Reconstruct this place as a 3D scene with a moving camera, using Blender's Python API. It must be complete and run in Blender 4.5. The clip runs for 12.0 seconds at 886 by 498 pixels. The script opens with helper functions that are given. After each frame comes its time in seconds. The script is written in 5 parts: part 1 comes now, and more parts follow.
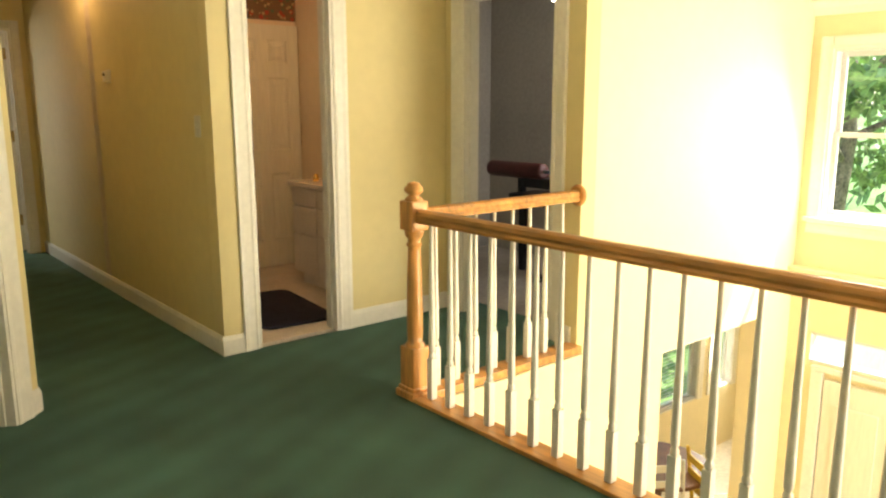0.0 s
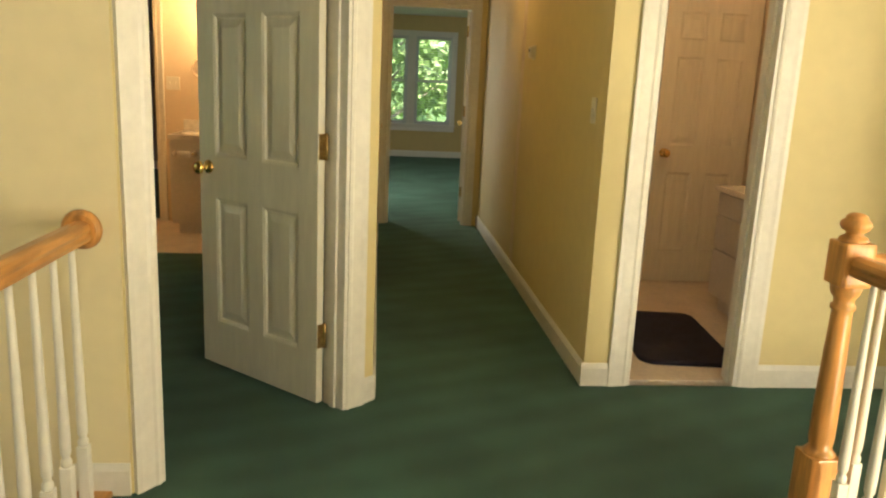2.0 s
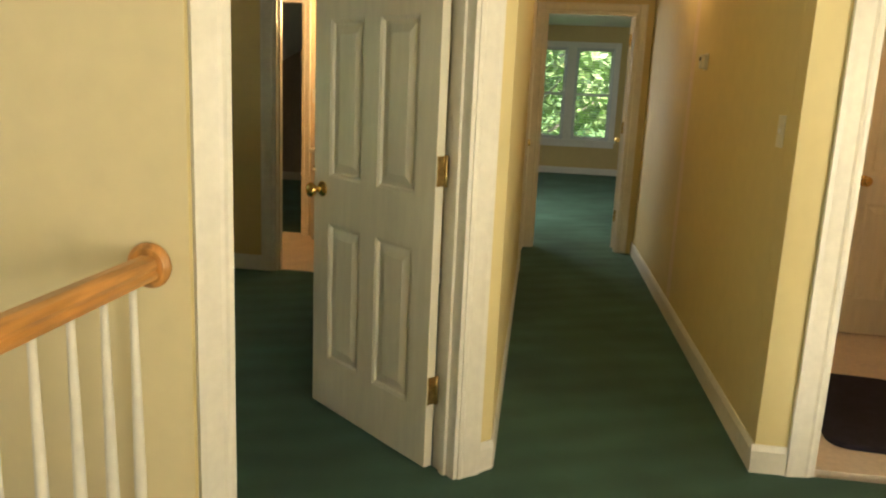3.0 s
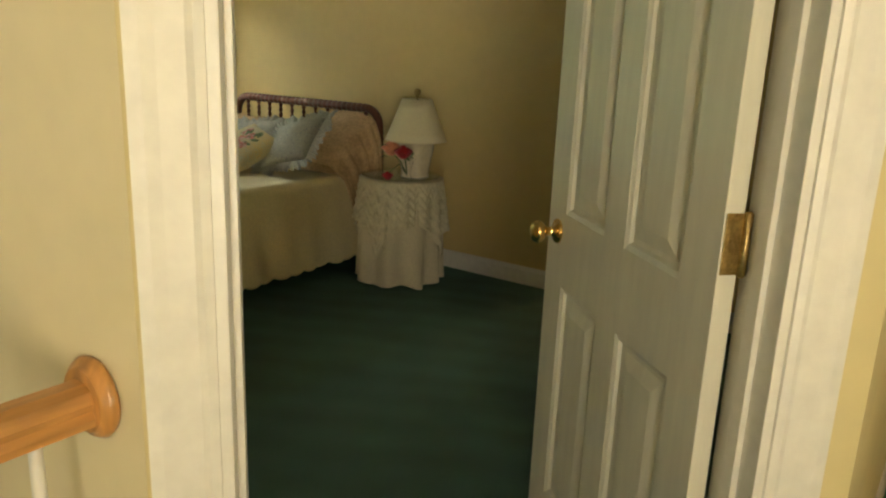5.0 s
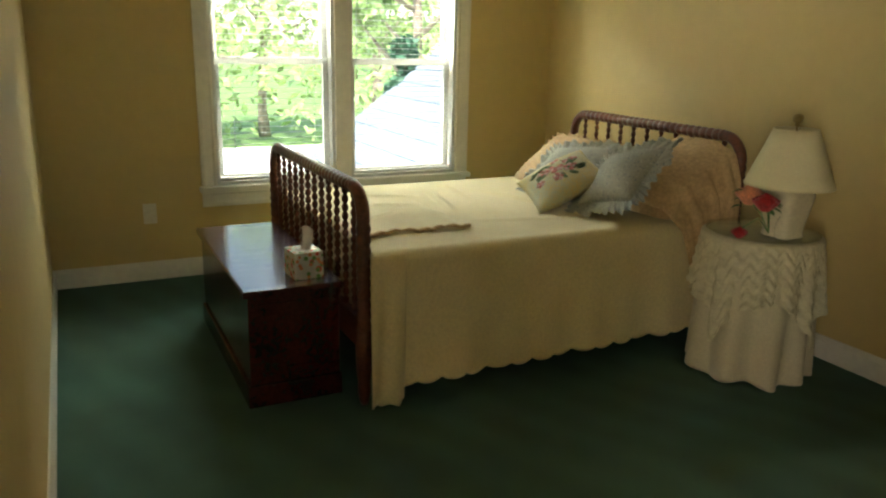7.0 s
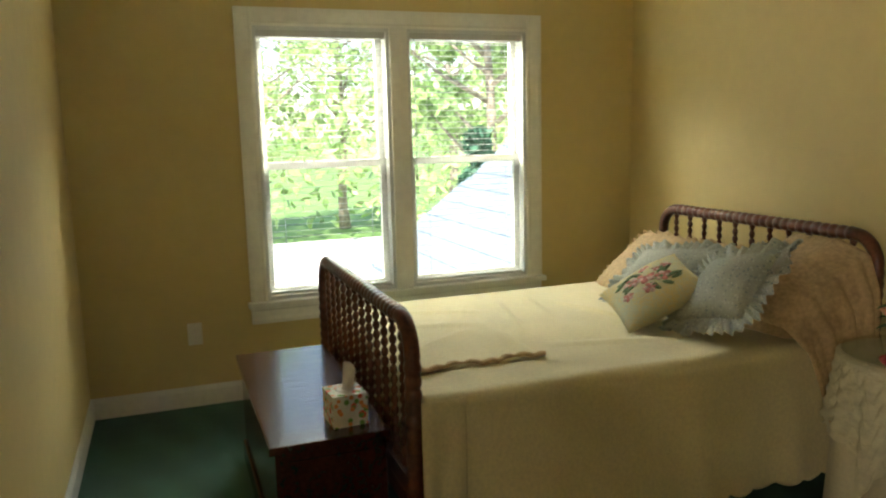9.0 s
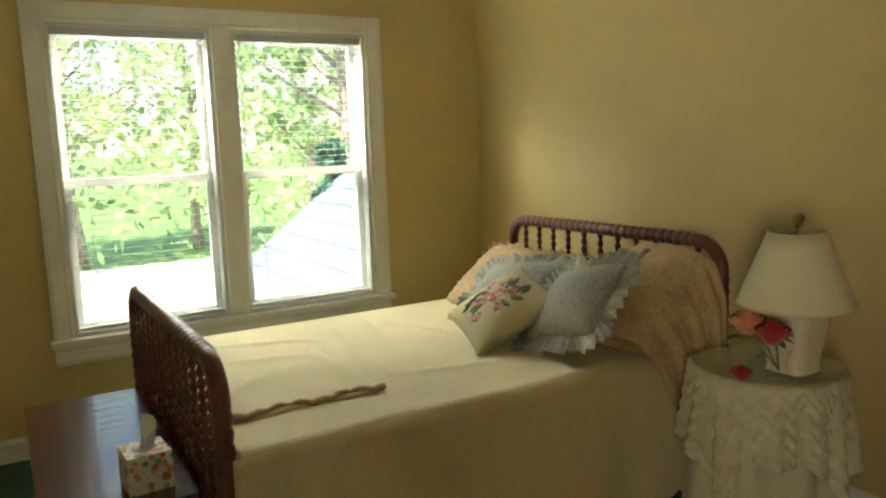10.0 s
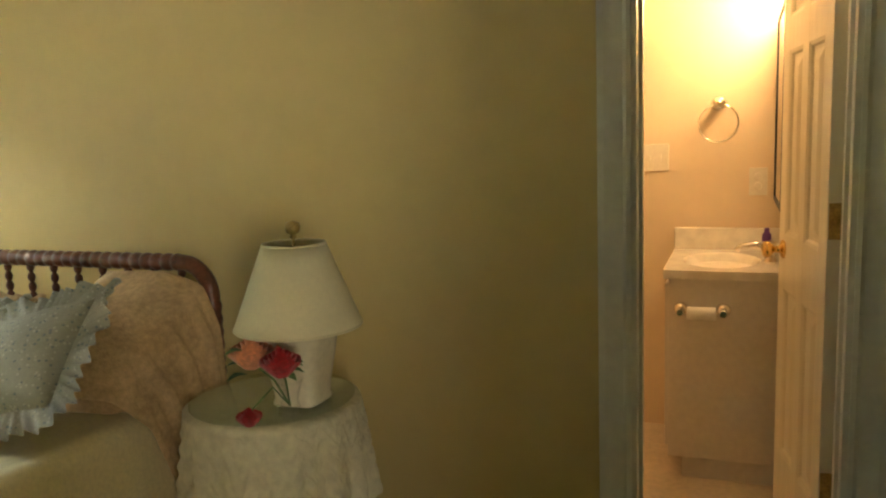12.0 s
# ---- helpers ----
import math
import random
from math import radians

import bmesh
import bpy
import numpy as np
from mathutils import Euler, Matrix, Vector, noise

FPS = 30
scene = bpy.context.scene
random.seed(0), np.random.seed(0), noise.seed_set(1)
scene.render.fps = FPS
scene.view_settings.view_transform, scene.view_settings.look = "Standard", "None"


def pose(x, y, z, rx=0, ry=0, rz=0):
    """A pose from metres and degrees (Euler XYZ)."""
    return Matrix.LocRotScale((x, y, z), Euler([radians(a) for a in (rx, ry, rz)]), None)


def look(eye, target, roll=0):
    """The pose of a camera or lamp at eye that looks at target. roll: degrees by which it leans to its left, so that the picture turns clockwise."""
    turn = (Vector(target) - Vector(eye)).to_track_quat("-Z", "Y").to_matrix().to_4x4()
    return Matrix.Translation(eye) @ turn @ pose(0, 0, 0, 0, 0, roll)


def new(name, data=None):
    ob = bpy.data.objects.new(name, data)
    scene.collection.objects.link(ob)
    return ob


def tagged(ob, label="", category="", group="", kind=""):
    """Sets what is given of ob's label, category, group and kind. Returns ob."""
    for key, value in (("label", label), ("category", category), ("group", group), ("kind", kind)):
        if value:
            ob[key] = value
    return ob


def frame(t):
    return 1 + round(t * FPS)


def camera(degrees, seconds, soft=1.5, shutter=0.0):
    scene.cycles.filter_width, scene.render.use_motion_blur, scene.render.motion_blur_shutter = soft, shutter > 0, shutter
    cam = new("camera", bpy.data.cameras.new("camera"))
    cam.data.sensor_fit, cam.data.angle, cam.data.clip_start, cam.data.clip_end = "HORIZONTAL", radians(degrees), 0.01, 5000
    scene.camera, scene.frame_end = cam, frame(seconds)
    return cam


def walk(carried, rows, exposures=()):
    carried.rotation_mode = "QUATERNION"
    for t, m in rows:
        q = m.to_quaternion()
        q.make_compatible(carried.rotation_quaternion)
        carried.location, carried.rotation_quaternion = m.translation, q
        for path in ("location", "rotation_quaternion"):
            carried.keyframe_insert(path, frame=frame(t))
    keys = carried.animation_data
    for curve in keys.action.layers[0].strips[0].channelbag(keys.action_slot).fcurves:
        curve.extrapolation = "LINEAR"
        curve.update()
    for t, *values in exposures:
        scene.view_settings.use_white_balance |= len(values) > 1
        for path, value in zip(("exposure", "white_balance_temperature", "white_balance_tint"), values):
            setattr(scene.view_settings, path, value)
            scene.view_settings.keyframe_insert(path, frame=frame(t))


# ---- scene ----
cam = camera(60.5, 12.0, soft=2.2)
PATH = [
    (0, (0.889, 0.722, 1.362), (2.151, 2.227, 0.984), -0.1),
    (0.5, (1.107, 0.896, 1.343), (2.203, 2.54, 1.031), 1.0),
    (1, (1.248, 1.031, 1.361), (2.156, 2.784, 1.039), 1.2),
    (1.5, (1.494, 1.15, 1.354), (2.018, 3.045, 0.992), 2.1),
    (2, (1.567, 1.324, 1.337), (1.746, 3.269, 0.907), 2.6),
    (2.5, (1.6, 1.603, 1.313), (1.563, 3.56, 0.906), 3.3),
    (3, (1.666, 1.824, 1.34), (1.437, 3.767, 0.925), 2.6),
    (5, (1.652, 3.088, 1.352), (0.54, 4.67, 0.841), 2.3),
    (5.5, (1.523, 3.362, 1.35), (0.244, 4.804, 0.818), 2.9),
    (6, (1.379, 3.629, 1.335), (-0.045, 4.933, 0.815), 2.0),
    (6.5, (1.252, 3.8, 1.349), (-0.314, 4.928, 0.826), 2.6),
    (7, (1.135, 3.92, 1.369), (-0.595, 4.775, 0.845), 1.3),
    (7.5, (1.021, 3.969, 1.399), (-0.828, 4.591, 0.958), 0.7),
    (9.5, (0.582, 4.299, 1.407), (-1.255, 5.054, 1.172), -2.4),
    (10, (0.462, 4.419, 1.381), (-1.247, 5.419, 1.1), -2.0),
    (10.5, (0.303, 4.57, 1.341), (-1.216, 5.844, 1.078), -2.1),
    (11, (0.263, 4.659, 1.347), (-1.009, 6.171, 1.038), -2.1),
    (11.5, (0.183, 4.695, 1.329), (-0.771, 6.43, 1.048), -1.5),
    (12, (0.13, 4.788, 1.322), (-0.594, 6.632, 1.043), -2.1),
]
walk(cam, [(t, look(eye, target, roll)) for t, eye, target, roll in PATH],
     exposures=[(0.0, 1.8), (3.0, 1.8), (5.0, 1.65), (5.5, 1.6), (6.0, 1.65), (7.0, 1.8), (7.7, 1.8), (9.3, 1.75), (10.5, 1.8), (12.0, 2.05)])

# ---- world, sun, large lights ----
world = bpy.data.worlds.new("sky")
world.use_nodes = True
scene.world = world
wn = world.node_tree.nodes
sky = wn.new("ShaderNodeTexSky")
sky.sky_type, sky.sun_disc = "NISHITA", False
sky.sun_elevation, sky.sun_rotation = radians(55), radians(120)
world.node_tree.links.new(sky.outputs[0], wn["Background"].inputs[0])
wn["Background"].inputs[1].default_value = 0.15

sun = new("sun", bpy.data.lights.new("sun", "SUN"))
sun.data.energy, sun.data.angle, sun.data.color = 5.0, radians(0.5), (1.0, 0.95, 0.86)
sun.matrix_world = look((0, 0, 20), (0 - 11, 0 + 6, 2))


def area_lamp(name, eye, target, w, h, watts, color):
    lamp = new(name, bpy.data.lights.new(name, "AREA"))
    lamp.data.shape, lamp.data.size, lamp.data.size_y = "RECTANGLE", w, h
    lamp.data.energy, lamp.data.color = watts, color
    lamp.matrix_world = look(eye, target)
    return lamp


def bulb(name, at, watts, color, radius=0.05):
    lamp = new(name, bpy.data.lights.new(name, "POINT"))
    lamp.data.energy, lamp.data.color, lamp.data.shadow_soft_size = watts, color, radius
    lamp.location = at
    return lamp


DAY = (1.0, 0.89, 0.72)
WARM = (1.0, 0.62, 0.30)
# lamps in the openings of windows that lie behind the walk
area_lamp("daylight_foyer_south", (5.7, -1.94, 0.2), (5.9, 3.4, 0.2), 1.6, 3.0, 96, DAY)
area_lamp("daylight_foyer_east", (6.66, 2.64, 1.11), (3.6, 2.4, -0.3), 1.0, 1.0, 13, DAY)
# sky light through the bedroom window, from above its head
area_lamp("daylight_bedroom", (-3.86, 5.44, 2.42), (-1.7, 5.44, 0.55), 1.5, 0.7, 126, (0.97, 0.98, 0.79))
area_lamp("daylight_stair_side", (-3.34, 0.6, 1.0), (0.6, 1.8, 0.8), 1.6, 1.8, 5, DAY)
# fill lamp added at an unseen side opening to brighten the far room
area_lamp("far_side_fill", (0.55, 10.6, 1.3), (4.0, 10.6, 0.6), 1.5, 1.3, 14, (1.0, 0.95, 0.84))
# daylight of the dim room, set on the room side of its shut blinds
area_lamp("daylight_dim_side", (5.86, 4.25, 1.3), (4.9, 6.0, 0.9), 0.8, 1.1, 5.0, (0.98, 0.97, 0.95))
area_lamp("daylight_dining", (8.97, 5.14, -1.3), (7.2, 3.7, -2.0), 0.45, 1.3, 14, DAY)
bulb("hall_bulb", (2.35, 6.6, 2.25), 2.0, WARM, 0.06)
bulb("bath_bulb", (3.55, 5.2, 2.25), 3.0, WARM, 0.08)
bulb("vanity_bulb", (0.30, 7.95, 1.86), 6.6, (1.0, 0.64, 0.29), 0.07)


# ---- materials ----
def surf(name, base, rough=0.6, var=0.08, scale=3.0, fine=60.0, bump=0.1, bscale=None, metal=0.0,
         dark=None, stretch=(1, 1, 1), sheen=0.0, spec=0.5, coat=0.0, by_object=0.0, world_space=False):
    """Two noises of different size colour the surface, a third gives relief."""
    m = bpy.data.materials.new(name)
    m.use_nodes = True
    nt = m.node_tree
    n, l = nt.nodes, nt.links
    b = n["Principled BSDF"]
    tc = n.new("ShaderNodeTexCoord")
    mp = n.new("ShaderNodeMapping")
    mp.inputs["Scale"].default_value = stretch
    if world_space:
        geo = n.new("ShaderNodeNewGeometry")
        l.new(geo.outputs["Position"], mp.inputs[0])
    else:
        l.new(tc.outputs["Object"], mp.inputs[0])
    big, small = n.new("ShaderNodeTexNoise"), n.new("ShaderNodeTexNoise")
    big.inputs["Scale"].default_value, small.inputs["Scale"].default_value = scale, fine
    big.inputs["Detail"].default_value, small.inputs["Detail"].default_value = 4, 3
    for t in (big, small):
        l.new(mp.outputs[0], t.inputs["Vector"])
    add = n.new("ShaderNodeMath")
    add.operation = "ADD"
    l.new(big.outputs[0], add.inputs[0])
    l.new(small.outputs[0], add.inputs[1])
    half = n.new("ShaderNodeMath")
    half.operation = "MULTIPLY"
    half.inputs[1].default_value = 0.5
    l.new(add.outputs[0], half.inputs[0])
    ramp = n.new("ShaderNodeValToRGB")
    lo = dark or tuple(c * (1 - 2 * var) for c in base)
    hi = tuple(min(1, c * (1 + 2 * var)) for c in base) if not dark else base
    ramp.color_ramp.elements[0].position, ramp.color_ramp.elements[1].position = 0.36, 0.64
    ramp.color_ramp.elements[0].color, ramp.color_ramp.elements[1].color = (*lo, 1), (*hi, 1)
    l.new(half.outputs[0], ramp.inputs[0])
    out = ramp.outputs[0]
    if by_object:
        info = n.new("ShaderNodeObjectInfo")
        hsv = n.new("ShaderNodeHueSaturation")
        mr = n.new("ShaderNodeMapRange")
        mr.inputs[3].default_value, mr.inputs[4].default_value = 1 - by_object, 1 + by_object
        l.new(info.outputs["Random"], mr.inputs[0])
        l.new(mr.outputs[0], hsv.inputs["Value"])
        l.new(out, hsv.inputs["Color"])
        out = hsv.outputs[0]
    l.new(out, b.inputs["Base Color"])
    b.inputs["Roughness"].default_value, b.inputs["Metallic"].default_value = rough, metal
    b.inputs["Specular IOR Level"].default_value = spec
    b.inputs["Sheen Weight"].default_value = sheen
    b.inputs["Coat Weight"].default_value = coat
    if bump:
        tex = n.new("ShaderNodeTexNoise")
        tex.inputs["Scale"].default_value, tex.inputs["Detail"].default_value = bscale or fine * 3, 3
        l.new(mp.outputs[0], tex.inputs["Vector"])
        bp = n.new("ShaderNodeBump")
        bp.inputs["Strength"].default_value, bp.inputs["Distance"].default_value = bump, 0.01
        l.new(tex.outputs[0], bp.inputs["Height"])
        l.new(bp.outputs[0], b.inputs["Normal"])
    return m


def glow(name, color, strength):
    m = surf(name, color, rough=0.5, bump=0)
    b = m.node_tree.nodes["Principled BSDF"]
    b.inputs["Emission Color"].default_value, b.inputs["Emission Strength"].default_value = (*color, 1), strength
    return m


def clear(name, tint=(1, 1, 1), gloss=0.6):
    """Thin clear glass: straight through, with a mirror gloss that grows at the rim."""
    m = bpy.data.materials.new(name)
    m.use_nodes = True
    n, l = m.node_tree.nodes, m.node_tree.links
    n.remove(n["Principled BSDF"])
    thin, shine, mix, fres, part_ = (n.new(k) for k in ("ShaderNodeBsdfTransparent", "ShaderNodeBsdfGlossy", "ShaderNodeMixShader", "ShaderNodeLayerWeight", "ShaderNodeMath"))
    thin.inputs[0].default_value = (*tint, 1)
    shine.inputs["Roughness"].default_value = 0.02
    rim = n.new("ShaderNodeMath")
    rim.operation = "POWER"
    rim.inputs[1].default_value = 4
    l.new(fres.outputs["Facing"], rim.inputs[0])
    part_.operation = "MULTIPLY"
    part_.inputs[1].default_value = gloss
    l.new(rim.outputs[0], part_.inputs[0])
    l.new(part_.outputs[0], mix.inputs[0])
    l.new(thin.outputs[0], mix.inputs[1])
    l.new(shine.outputs[0], mix.inputs[2])
    l.new(mix.outputs[0], n["Material Output"].inputs[0])
    return m


YELLOW = surf("yellow_wall_paint", (0.72, 0.61, 0.31), 0.62, 0.018, 1.4, 12, 0.025, 320)
TAN = surf("tan_wall_paint", (0.65, 0.503, 0.217), 0.62, 0.018, 1.2, 12, 0.025, 320)
CREAM = surf("cream_foyer_paint", (0.80, 0.70, 0.44), 0.6, 0.018, 1.4, 12, 0.025, 320)
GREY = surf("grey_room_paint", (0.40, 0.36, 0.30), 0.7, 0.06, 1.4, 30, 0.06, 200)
PINK = surf("bath_wall_paint", (0.80, 0.66, 0.48), 0.55, 0.018, 1.4, 12, 0.025, 320)
CEIL = surf("ceiling_paint", (0.80, 0.78, 0.72), 0.8, 0.03, 2, 60, 0.12, 180)
TRIM = surf("white_trim_paint", (0.80, 0.77, 0.68), 0.34, 0.03, 2.5, 30, 0.03, 90)
DOORW = surf("white_door_paint", (0.79, 0.76, 0.63), 0.30, 0.03, 3, 45, 0.05, 140, stretch=(1, 1, 0.15))
OAK = surf("honey_oak", (0.56, 0.27, 0.075), 0.30, 0.22, 4, 34, 0.08, 120, stretch=(1, 0.12, 1), coat=0.25, world_space=True)
OAKUP = surf("honey_oak_upright", (0.56, 0.27, 0.075), 0.30, 0.22, 5, 40, 0.08, 120, stretch=(1, 1, 0.12), coat=0.25, world_space=True)
MAHOG = surf("dark_mahogany", (0.045, 0.010, 0.007), 0.22, 0.25, 6, 60, 0.06, 120, stretch=(0.2, 1, 1), coat=0.3)
SPOOL = surf("turned_walnut", (0.12, 0.036, 0.018), 0.28, 0.25, 8, 70, 0.08, 140, coat=0.3)
BRASS = surf("polished_brass", (0.82, 0.56, 0.20), 0.16, 0.08, 20, 120, 0.03, 300, metal=1.0)
OLDBRASS = surf("antique_brass", (0.44, 0.32, 0.13), 0.34, 0.18, 30, 160, 0.06, 300, metal=1.0)
CHROME = surf("chrome", (0.78, 0.74, 0.66), 0.10, 0.05, 20, 90, 0.0, metal=1.0)
SPREAD = surf("cream_bedspread", (0.76, 0.66, 0.39), 0.85, 0.05, 2.5, 90, 0.18, 420, sheen=0.3)
SHAM = surf("tan_lace_sham", (0.54, 0.38, 0.21), 0.9, 0.12, 9, 60, 0.4, 160)
LACE = surf("white_lace", (0.68, 0.62, 0.43), 0.9, 0.05, 26, 40, 0.9, 42)
LINEN = surf("white_linen", (0.66, 0.59, 0.41), 0.9, 0.04, 4, 90, 0.3, 400, sheen=0.2)
SHADE = surf("cream_pleated_shade", (0.86, 0.78, 0.51), 0.8, 0.02, 4, 80, 0.06, 300)
CERAMIC = surf("cream_ceramic", (0.80, 0.72, 0.52), 0.22, 0.04, 6, 60, 0.03, 200, coat=0.3)
MARBLE = surf("white_cultured_marble", (0.86, 0.82, 0.74), 0.16, 0.05, 5, 20, 0.0, coat=0.4)
LAMINATE = surf("white_laminate", (0.74, 0.70, 0.64), 0.35, 0.03, 3, 40, 0.03, 200)
TILE = surf("pale_vinyl_floor", (0.70, 0.60, 0.48), 0.35, 0.06, 6, 40, 0.05, 120)
NAVY = surf("navy_mat_pile", (0.012, 0.010, 0.022), 0.95, 0.3, 14, 120, 0.5, 500)
PLASTIC = surf("ivory_plastic", (0.78, 0.74, 0.64), 0.35, 0.03, 10, 60, 0.02)
BLACKMETAL = surf("black_metal", (0.02, 0.02, 0.022), 0.4, 0.2, 10, 80, 0.05, metal=0.4)
MAROON = surf("maroon_vinyl", (0.10, 0.02, 0.016), 0.4, 0.15, 8, 60, 0.1)
WHITEVINYL = surf("white_window_vinyl", (0.66, 0.66, 0.63), 0.35, 0.03, 4, 30, 0.02)
SLATM = surf("white_blind_slat", (0.56, 0.56, 0.53), 0.5, 0.03, 4, 30, 0.02)
PAPERW = surf("white_paper", (0.86, 0.84, 0.80), 0.95, 0.03, 6, 60, 0.1)
ROSER = surf("red_rose_petal", (0.48, 0.012, 0.020), 0.7, 0.2, 30, 90, 0.2, sheen=0.3)
ROSEP = surf("peach_rose_petal", (0.80, 0.32, 0.16), 0.7, 0.14, 30, 90, 0.2, sheen=0.3)
LEAFM = surf("leaf_green", (0.14, 0.24, 0.08), 0.6, 0.3, 20, 80, 0.2)
GLASS = clear("clear_glass")
TOPGLASS = clear("table_glass", (0.93, 0.97, 0.94), 1.0)
MIRROR = surf("mirror_silver", (0.86, 0.86, 0.86), 0.02, 0.0, 1, 1, 0, metal=1.0)
WOODCH = surf("brown_chair_wood", (0.20, 0.09, 0.04), 0.4, 0.2, 6, 60, 0.08)
YPAINT = surf("yellow_painted_wood", (0.70, 0.48, 0.05), 0.4, 0.08, 6, 60, 0.05)
LOWFLOOR = surf("light_lower_floor", (0.66, 0.60, 0.50), 0.3, 0.1, 2, 20, 0.04)
TRUNKM = surf("tree_bark", (0.30, 0.25, 0.19), 0.9, 0.3, 6, 30, 0.8, 40)
LEAVES = surf("sunlit_foliage", (0.30, 0.43, 0.15), 0.5, 0.3, 1.2, 9, 0)
DARKLEAF = surf("conifer_foliage", (0.035, 0.10, 0.05), 0.6, 0.3, 1.2, 9, 0)
LAWN = surf("lawn", (0.12, 0.22, 0.05), 0.9, 0.2, 0.4, 14, 0.5, 30)
DRIVE = surf("pale_concrete_drive", (0.76, 0.74, 0.70), 0.8, 0.08, 0.8, 20, 0.2, 60)
ROOFM = surf("pale_grey_shingle", (0.18, 0.22, 0.26), 0.8, 0.12, 1.5, 16, 0.3, 60)
SUBFLOOR = surf("grey_tan_subfloor", (0.36, 0.31, 0.25), 0.6, 0.12, 2, 30, 0.1, 90)
SIDING = surf("pale_siding", (0.66, 0.66, 0.62), 0.6, 0.05, 1, 16, 0.1)


def carpet_material():
    m = surf("green_cut_pile_carpet", (0.075, 0.184, 0.131), 0.95, 0.12, 0.9, 180, 0.9, 900, sheen=0.06, world_space=True)
    nt = m.node_tree
    n, l = nt.nodes, nt.links
    # broad brushed tracks left in the pile by a vacuum cleaner
    geo = n.new("ShaderNodeNewGeometry")
    noise_t = n.new("ShaderNodeTexNoise")
    noise_t.inputs["Scale"].default_value, noise_t.inputs["Detail"].default_value = 2.2, 5
    l.new(geo.outputs["Position"], noise_t.inputs["Vector"])
    mr = n.new("ShaderNodeMapRange")
    mr.inputs[1].default_value, mr.inputs[2].default_value = 0.35, 0.65
    mr.inputs[3].default_value, mr.inputs[4].default_value = 0.82, 1.18
    l.new(noise_t.outputs[0], mr.inputs[0])
    wave = n.new("ShaderNodeTexWave")
    wave.inputs["Scale"].default_value, wave.inputs["Distortion"].default_value = 1.5, 3.5
    wave.inputs["Detail"].default_value, wave.inputs["Detail Scale"].default_value = 2.0, 0.6
    turn = n.new("ShaderNodeMapping")
    turn.inputs["Rotation"].default_value = (0, 0, 1.15)
    l.new(geo.outputs["Position"], turn.inputs[0])
    l.new(turn.outputs[0], wave.inputs["Vector"])
    track = n.new("ShaderNodeMapRange")
    track.inputs[3].default_value, track.inputs[4].default_value = 0.93, 1.08
    l.new(wave.outputs["Fac"], track.inputs[0])
    both = n.new("ShaderNodeMath")
    both.operation = "MULTIPLY"
    l.new(mr.outputs[0], both.inputs[0])
    l.new(track.outputs[0], both.inputs[1])
    mix = n.new("ShaderNodeHueSaturation")
    b = n["Principled BSDF"]
    old = b.inputs["Base Color"].links[0].from_socket
    l.new(old, mix.inputs["Color"])
    l.new(both.outputs[0], mix.inputs["Value"])
    l.new(mix.outputs[0], b.inputs["Base Color"])
    return m


CARPET = carpet_material()


def print_material(name, ground, colors, scale, amount, rough=0.9):
    """A printed cloth: blotches of several colours on a ground."""
    m = surf(name, ground, rough, 0.05, 6, 90, 0.3, 300)
    nt = m.node_tree
    n, l = nt.nodes, nt.links
    b = n["Principled BSDF"]
    tc = n.new("ShaderNodeTexCoord")
    cur = b.inputs["Base Color"].links[0].from_socket
    for i, c in enumerate(colors):
        v = n.new("ShaderNodeTexVoronoi")
        v.inputs["Scale"].default_value = scale * (1 + 0.23 * i)
        mp = n.new("ShaderNodeMapping")
        mp.inputs["Location"].default_value = (i * 1.7, i * 0.9, i * 2.3)
        l.new(tc.outputs["Object"], mp.inputs[0])
        l.new(mp.outputs[0], v.inputs["Vector"])
        cut = n.new("ShaderNodeMath")
        cut.operation = "LESS_THAN"
        cut.inputs[1].default_value = amount
        l.new(v.outputs["Distance"], cut.inputs[0])
        mix = n.new("ShaderNodeMix")
        mix.data_type = "RGBA"
        mix.inputs["B"].default_value = (*c, 1)
        for s in mix.inputs:
            if s.type == "RGBA" and s.name == "B":
                s.default_value = (*c, 1)
        l.new(cut.outputs[0], mix.inputs[0])
        sockets = [s for s in mix.inputs if s.type == "RGBA"]
        l.new(cur, sockets[0])
        sockets[1].default_value = (*c, 1)
        cur = [s for s in mix.outputs if s.type == "RGBA"][0]
    l.new(cur, b.inputs["Base Color"])
    return m


BLUEPRINT = print_material("blue_sprigged_cotton", (0.41, 0.415, 0.36), [(0.24, 0.27, 0.30), (0.58, 0.58, 0.53)], 55, 0.22)
NEEDLE = surf("yellow_needlepoint", (0.74, 0.58, 0.25), 0.95, 0.16, 5, 90, 0.6, 420, dark=(0.56, 0.60, 0.48))
DOTS = print_material("dotted_tissue_carton", (0.80, 0.78, 0.72), [(0.70, 0.10, 0.05), (0.16, 0.34, 0.08), (0.75, 0.30, 0.10)], 26, 0.30, 0.5)
BORDER = print_material("floral_wallpaper_border", (0.20, 0.11, 0.06), [(0.42, 0.06, 0.04), (0.10, 0.14, 0.07), (0.48, 0.32, 0.16)], 14, 0.26, 0.7)
EMBP = surf("pink_embroidery", (0.58, 0.22, 0.20), 0.95, 0.2, 30, 120, 0.5)
EMBW = surf("pale_embroidery", (0.66, 0.44, 0.40), 0.95, 0.2, 30, 120, 0.5)
EMBG = surf("green_embroidery", (0.16, 0.22, 0.12), 0.95, 0.2, 30, 120, 0.5)


